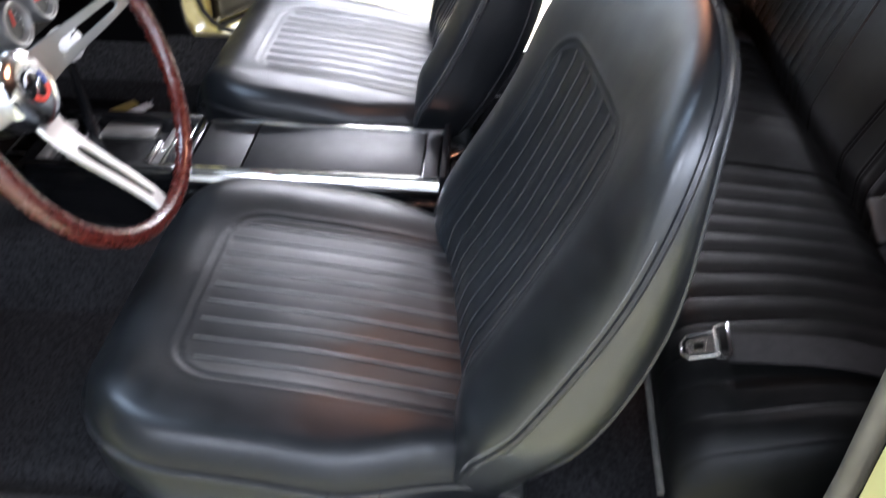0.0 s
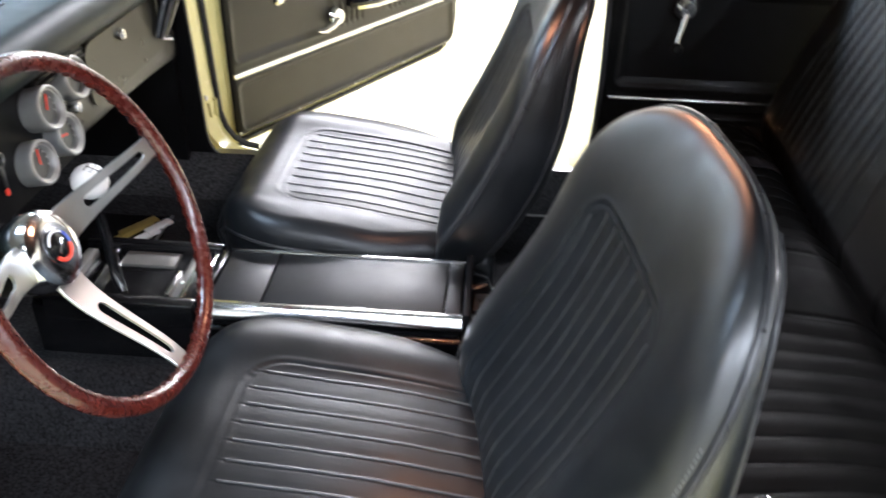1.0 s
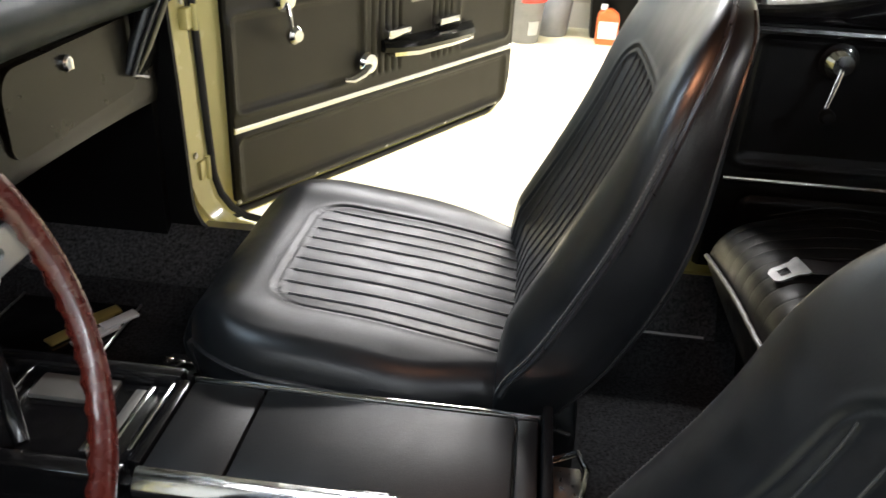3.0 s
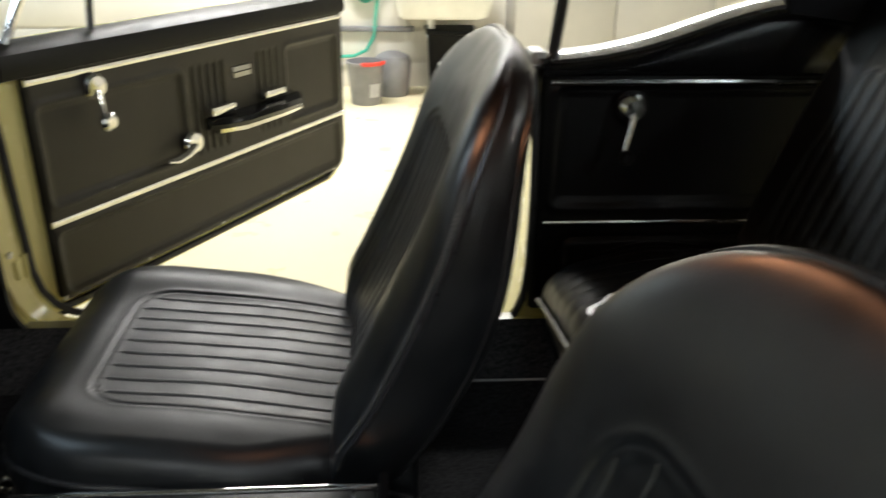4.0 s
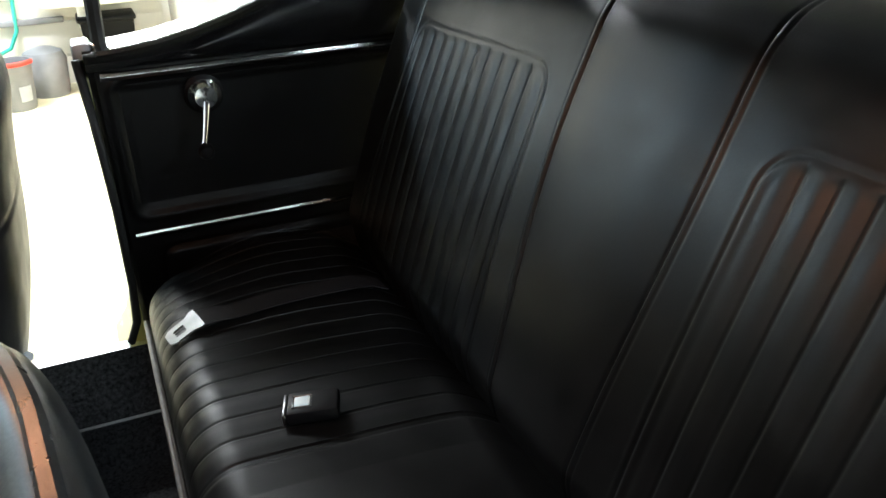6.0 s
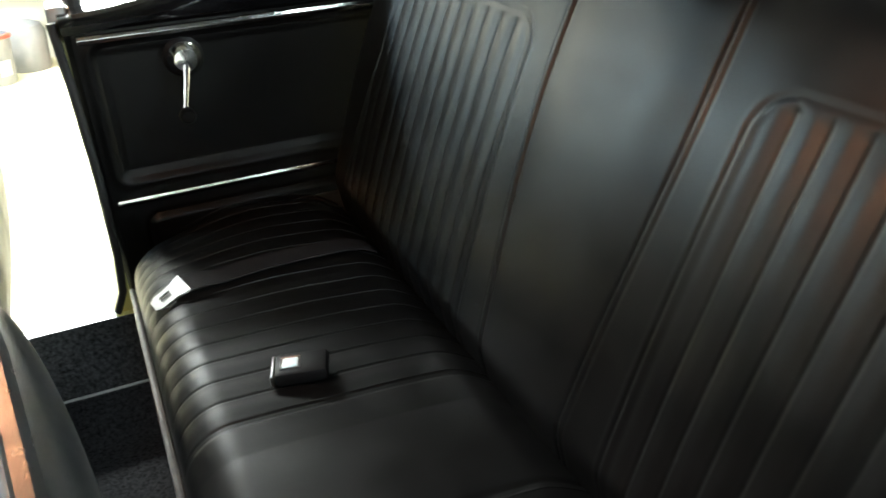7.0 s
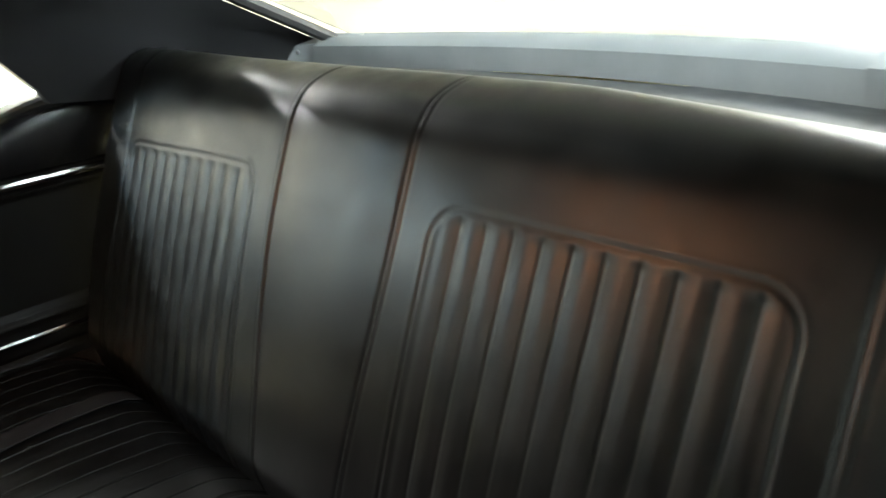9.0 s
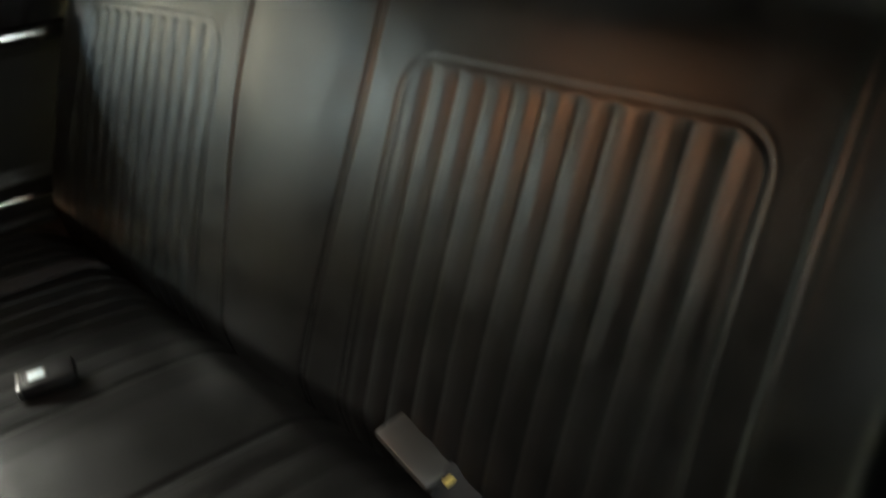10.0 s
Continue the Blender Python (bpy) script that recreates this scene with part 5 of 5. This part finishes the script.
part("vent_frame", moved(gtube([(0.02, 0.035, 0.905), (0.05, 0.03, 0.96), (0.11, 0.02, 1.06), (0.16, 0.01, 1.14)], 0.009, 8), dm), CHROME, door, "bright vent window frame")
part("vent_post", moved(gtube([(0.215, 0.035, 0.905), (0.215, 0.02, 1.02), (0.213, 0.01, 1.13)], 0.008, 8), dm), CHROME, door, "bright vent window post")

# ---- seat belts on the rear bench ----
def on_bench(x, y):
    return 0.395 + rc_top(x - RC_X, y)


def strap(points, width, name, parent, mat=None, thick=0.0016):
    pts = [Vector(p) for p in points]
    rings = []
    for i, p in enumerate(pts):
        d = (pts[min(i + 1, len(pts) - 1)] - pts[max(i - 1, 0)]).normalized()
        side = d.cross(Vector((0, 0, 1))).normalized() * width / 2
        up = side.cross(d).normalized() * thick
        rings.append([p - side, p + side, p + side + up, p - side + up])
    return part(name, gloft(rings), mat or WEBBING, parent)


def tongue_plate(m):
    """A flat latch plate with a square hole and a wider slotted end."""
    outer = [(-0.030, -0.012), (-0.022, -0.020), (0.010, -0.021), (0.020, -0.027), (0.028, -0.027), (0.028, 0.027), (0.020, 0.027), (0.010, 0.021), (-0.022, 0.020), (-0.030, 0.012)]
    hole = [(-0.016, -0.009), (-0.016, -0.009), (0.002, -0.009), (0.002, -0.009), (0.002, -0.009), (0.002, 0.009), (0.002, 0.009), (0.002, 0.009), (-0.016, 0.009), (-0.016, 0.009)]
    n = len(outer)
    vs, fs = [], []
    for z in (0.0, 0.003):
        vs += [m @ Vector((x, y, z)) for x, y in outer] + [m @ Vector((x, y, z)) for x, y in hole]
    for i in range(n):
        j = (i + 1) % n
        fs += [(i, j, n + j, n + i), (2 * n + i, 2 * n + j, 3 * n + j, 3 * n + i), (i, j, 2 * n + j, 2 * n + i), (n + i, n + j, 3 * n + j, 3 * n + i)]
    return vs, fs


def gplate_ring():
    return tongue_plate(Matrix.Translation((-0.006, 0, 0.002)) @ Matrix.Scale(0.8, 4))


def latch_belt(x, y, turn, label):
    z = on_bench(x, y) + 0.006
    b = thing("seat_belt", (x, y, z), label, "seat belt", "rear seat belts")
    m = pose(x, y, z, 0, -24, turn) @ Matrix.Scale(0.85, 4)
    part("latch_plate", tongue_plate(m), LATCH, b, "bright metal latch plate", sharp=30)
    far = [(x + 0.022 + t * (0.60 - x), y + t * 0.01 + (x * 0 + 0.02 * t), 0) for t in [i / 12 for i in range(13)]]
    strap([(px, py, on_bench(min(px, 0.655), py) + 0.007 + (0.004 if k < 2 else 0)) for k, (px, py, _) in enumerate(far)], 0.040, "webbing", b)
    return b


latch_belt(0.338, 0.368, 12, "black lap belt with bright metal latch plate on rear cushion")
bb = thing("seat_belt_buckle", (0.43, 0.14, 0.61), "black seat belt buckle with pale button on rear cushion", "seat belt", "rear seat belts")
zb = on_bench(0.436, 0.105)
mbk = pose(0.436, 0.105, zb + 0.003, 0, -4, -18) @ Matrix.Scale(0.66, 4)
part("housing", moved(gbox(-0.035, 0.05, -0.030, 0.030, 0.0, 0.024, 0.006), mbk), BLACKPL, bb)
part("slot_rim", moved(gbox(-0.041, -0.034, -0.030, 0.030, 0.003, 0.022, 0.003), mbk), LATCH, bb, "metal slot rim")
part("button", moved(gbox(-0.022, 0.004, -0.013, 0.013, 0.020, 0.0265, 0.003), mbk), BLUEPL, bb, "pale blue press button")
part("button_frame", moved(gtube([(-0.024, -0.015, 0.0245), (0.006, -0.015, 0.0245), (0.006, 0.015, 0.0245), (-0.024, 0.015, 0.0245)], 0.0015, 6, True), mbk), LATCH, bb, "metal button frame")
db = thing("seat_belt", (0.375, -0.51, 0.60), "wide black lap belt with bright latch plate on rear cushion", "seat belt", "rear seat belts")
zd = on_bench(0.345, -0.505) + 0.004
md = pose(0.350, -0.505, zd, 0, -22, -6) @ Matrix.Scale(0.85, 4)
part("latch_plate", moved(merge(gplate_ring(), gtube([(-0.036, -0.010, 0.004), (-0.026, -0.022, 0.004), (0.012, -0.024, 0.005), (0.012, 0.024, 0.005), (-0.026, 0.022, 0.004), (-0.036, 0.010, 0.004)], 0.0020, 8, True)), md), CHROME, db, "bright latch plate with a square hole")
part("slip_bar", moved(gtube([(0.012, -0.030, 0.005), (0.022, -0.033, 0.007), (0.030, -0.030, 0.008), (0.030, 0.030, 0.008), (0.022, 0.033, 0.007), (0.012, 0.030, 0.005)], 0.0024, 8, True), md), CHROME, db, "bright slip bar")
strap([(0.372 + 0.0195 * i, -0.509 - 0.003 * i, on_bench(min(0.372 + 0.0195 * i, 0.655), -0.51) + 0.0045) for i in range(14)], 0.050, "webbing", db)
gb = thing("seat_belt_buckle", (0.625, -0.28, 0.62), "grey sleeved seat belt buckle tucked into the seat gap", "seat belt", "rear seat belts")
part("sleeve", moved(gbox(-0.0180, 0.0180, -0.038, 0.038, -0.006, 0.006, 0.005), pose(0.624, -0.285, 0.634, 18, -8, -5)), GREYWEB, gb, "grey plastic sleeve")
part("stitched_tag", moved(gbox(-0.006, 0.006, -0.003, 0.003, -0.002, 0.002, 0.001), pose(0.626, -0.328, 0.624, 18, -8, -5)), BRASS, gb, "small dull gold tag")
part("webbing", gtube([(0.624, -0.318, 0.622), (0.630, -0.345, 0.612), (0.645, -0.38, 0.602)], [0.018, 0.018, 0.015], 8, flat=0.2), WEBBING, gb)

# ---- along the garage wall ----
bucket = thing("bucket", (-0.10, 4.16, 0.0), "dark grey plastic bucket with red rim clip on garage floor", "bucket")
BX, BY = -0.10, 4.17
part("pail", glathe([(0.001, 0.0), (0.085, 0.0), (0.088, 0.006), (0.108, 0.235), (0.116, 0.238), (0.116, 0.25), (0.106, 0.25), (0.084, 0.01), (0.001, 0.008)], pose(BX, BY, 0), 36), GREYPL, bucket)
part("rim_clip", gtube([(BX + 0.114 * math.cos(t), BY + 0.114 * math.sin(t), 0.247) for t in [radians(-100 + 9 * i) for i in range(10)]], 0.012, 8), REDPL, bucket, "red rim clip")
part("label", gloft([[(BX + r * math.cos(t), BY + r * math.sin(t), z) for t in [radians(-75 + 5 * i) for i in range(9)] + [radians(-35 - 5 * i) for i in range(9)]] for z, r in ((0.05, 0.0945), (0.13, 0.1015))]), LABEL, bucket, "white and blue paper label")
bin_ = thing("waste_bin", (0.42, 4.45, 0.0), "tall black plastic waste bin against the garage wall", "bin")
part("body", gloft([[(0.42 + s * (cx * 0.14), 4.45 + s * cy * 0.11, z) for cx, cy in ((-1, -0.9), (-0.9, -1), (0.9, -1), (1, -0.9), (1, 0.9), (0.9, 1), (-0.9, 1), (-1, 0.9))] for s, z in ((0.85, 0.0), (1.0, 0.37))]), BLACKPL, bin_)
part("lid", gbox(0.265, 0.575, 4.325, 4.575, 0.372, 0.40, 0.012), BLACKPL, bin_, "black hinged lid")
jug = thing("jug", (0.37, 4.25, 0.0), "orange plastic jug with a white label and cap", "jug")
JX, JY = 0.385, 4.25
part("body", gloft([[(JX + w * cx, JY + 0.045 * cy, z) for cx, cy in ((-1, -0.8), (-0.8, -1), (0.8, -1), (1, -0.8), (1, 0.8), (0.8, 1), (-0.8, 1), (-1, 0.8))] for w, z in ((0.06, 0.0), (0.064, 0.01), (0.064, 0.15), (0.058, 0.175), (0.03, 0.195), (0.025, 0.2))]), ORANGEPL, jug)
part("label", gbox(JX - 0.055, JX + 0.055, JY - 0.0475, JY - 0.0455, 0.035, 0.135, 0.0008), LABEL, jug, "white paper label")
part("cap", glathe([(0.001, 0), (0.02, 0), (0.02, 0.028), (0.016, 0.03), (0.001, 0.03)], pose(JX - 0.03, JY, 0.196), 18), WHITEPL, jug, "white screw cap")
bag = single("plastic_tub", glathe([(0.001, 0.0), (0.095, 0.0), (0.10, 0.01), (0.118, 0.20), (0.10, 0.24), (0.05, 0.262), (0.001, 0.268)], pose(0.06, 4.40, 0), 30), GREYPL, "grey plastic tub with a domed lid, behind the bucket", "tub")
hose = thing("garden_hose", (-0.15, 4.60, 0.4), "coiled green garden hose hanging on the garage wall", "hose")
for k in range(6):
    part("coil", gtube([(-0.10 + (0.10 + 0.008 * k) * math.cos(t), 4.575 - 0.018 * (k % 3), 0.80 + (0.26 - 0.012 * k) * math.sin(t)) for t in [2 * math.pi * i / 36 for i in range(36)]], 0.0135, 8, True), GREENPL, hose, "green hose loop")
part("tail", gtube([(-0.02, 4.575, 0.62), (-0.04, 4.575, 0.45), (-0.05, 4.575, 0.33), (-0.10, 4.572, 0.24), (-0.18, 4.57, 0.205), (-0.28, 4.57, 0.20)], 0.011, 8), GREENPL, hose, "loose hose end")
part("hanger", gbox(-0.14, -0.06, 4.55, 4.62, 0.98, 1.02, 0.006), BLACKPL, hose)
sink = thing("utility_sink", (0.30, 4.40, 0.47), "white plastic utility sink on the garage wall", "sink")
part("basin", gloft([[(0.36 + s * cx * 0.29, 4.37 + s * cy * 0.22, z) for cx, cy in ((-1, -0.85), (-0.85, -1), (0.85, -1), (1, -0.85), (1, 1), (-1, 1))] for s, z in ((0.82, 0.485), (0.9, 0.50), (1.0, 0.615), (1.03, 0.62), (1.03, 0.645), (0.97, 0.645), (0.90, 0.60), (0.85, 0.53))]), WHITEPL, sink)
part("splash_back", gbox(0.07, 0.65, 4.585, 4.617, 0.62, 0.98, 0.006), WHITEPL, sink)
tap = part("tap", gtube([(0.40, 4.59, 0.72), (0.40, 4.52, 0.735), (0.40, 4.46, 0.725), (0.40, 4.44, 0.69)], [0.012, 0.011, 0.010, 0.011], 10), CHROME, sink, "bright wall tap")
part("tap_knob", glathe([(0.001, 0), (0.020, 0), (0.026, 0.008), (0.024, 0.020), (0.001, 0.024)], pose(0.36, 4.52, 0.735), 16), REDPL, tap, "red tap knob")
part("drain_pipe", gtube([(0.30, 4.42, 0.49), (0.30, 4.42, 0.36), (0.30, 4.50, 0.33), (0.30, 4.60, 0.33)], 0.024, 12), WHITEPL, sink, "white drain pipe")
cup = thing("plastic_cup", (0.457, 4.165, 0.645), "grey-blue plastic cup standing on the sink edge", "cup")
part("wall", glathe([(0.001, 0.0), (0.042, 0.0), (0.045, 0.006), (0.052, 0.115), (0.049, 0.115), (0.042, 0.008), (0.001, 0.006)], pose(0.457, 4.165, 0.645), 24), CUPPL, cup)
part("handle", gtube([(0.507, 4.165, 0.735), (0.532, 4.165, 0.728), (0.534, 4.165, 0.695), (0.503, 4.165, 0.678)], 0.006, 8), CUPPL, cup)
bottle = thing("spray_bottle", (0.615, 4.165, 0.645), "red plastic bottle standing on the sink edge", "bottle")
part("body", glathe([(0.001, 0), (0.032, 0), (0.034, 0.01), (0.034, 0.13), (0.014, 0.17), (0.012, 0.19), (0.001, 0.19)], pose(0.615, 4.165, 0.645), 20), REDPL, bottle)
part("cap", glathe([(0.001, 0), (0.014, 0), (0.014, 0.03), (0.001, 0.03)], pose(0.615, 4.165, 0.835), 14), WHITEPL, bottle)
cab = thing("metal_cabinet", (1.4, 4.3, 0.0), "tall grey metal cabinet against the garage wall", "cabinet")
part("carcass", gbox(0.78, 1.98, 4.22, 4.60, 0.0, 1.9, 0.008), GREYDOOR, cab)
for x0, x1 in ((0.785, 1.378), (1.382, 1.975)):
    leaf = part("door", gbox(x0, x1, 4.195, 4.218, 0.06, 1.88, 0.006), GREYDOOR, cab, "grey cabinet door")
    part("handle", gbox(x1 - 0.06 if x0 < 1 else x0 + 0.03, x1 - 0.03 if x0 < 1 else x0 + 0.06, 4.175, 4.195, 0.95, 1.10, 0.004), CHROME, leaf, "bright handle")

# horizontal joints of the block wall
for r in range(6):
    z = 0.2 * r + 0.16
    part("block_course", gbox(X0 + 0.02, 0.74, Y1 - 0.012, Y1 - 0.001, z - 0.19 + 0.006, z - 0.004, 0.003), WALLPAINT, wall_north)
part("wall_rail", gbox(-1.6, 0.2, Y1 - 0.05, Y1 - 0.012, 0.355, 0.385, 0.004), GREYPL, wall_north, "dark rail along the wall")
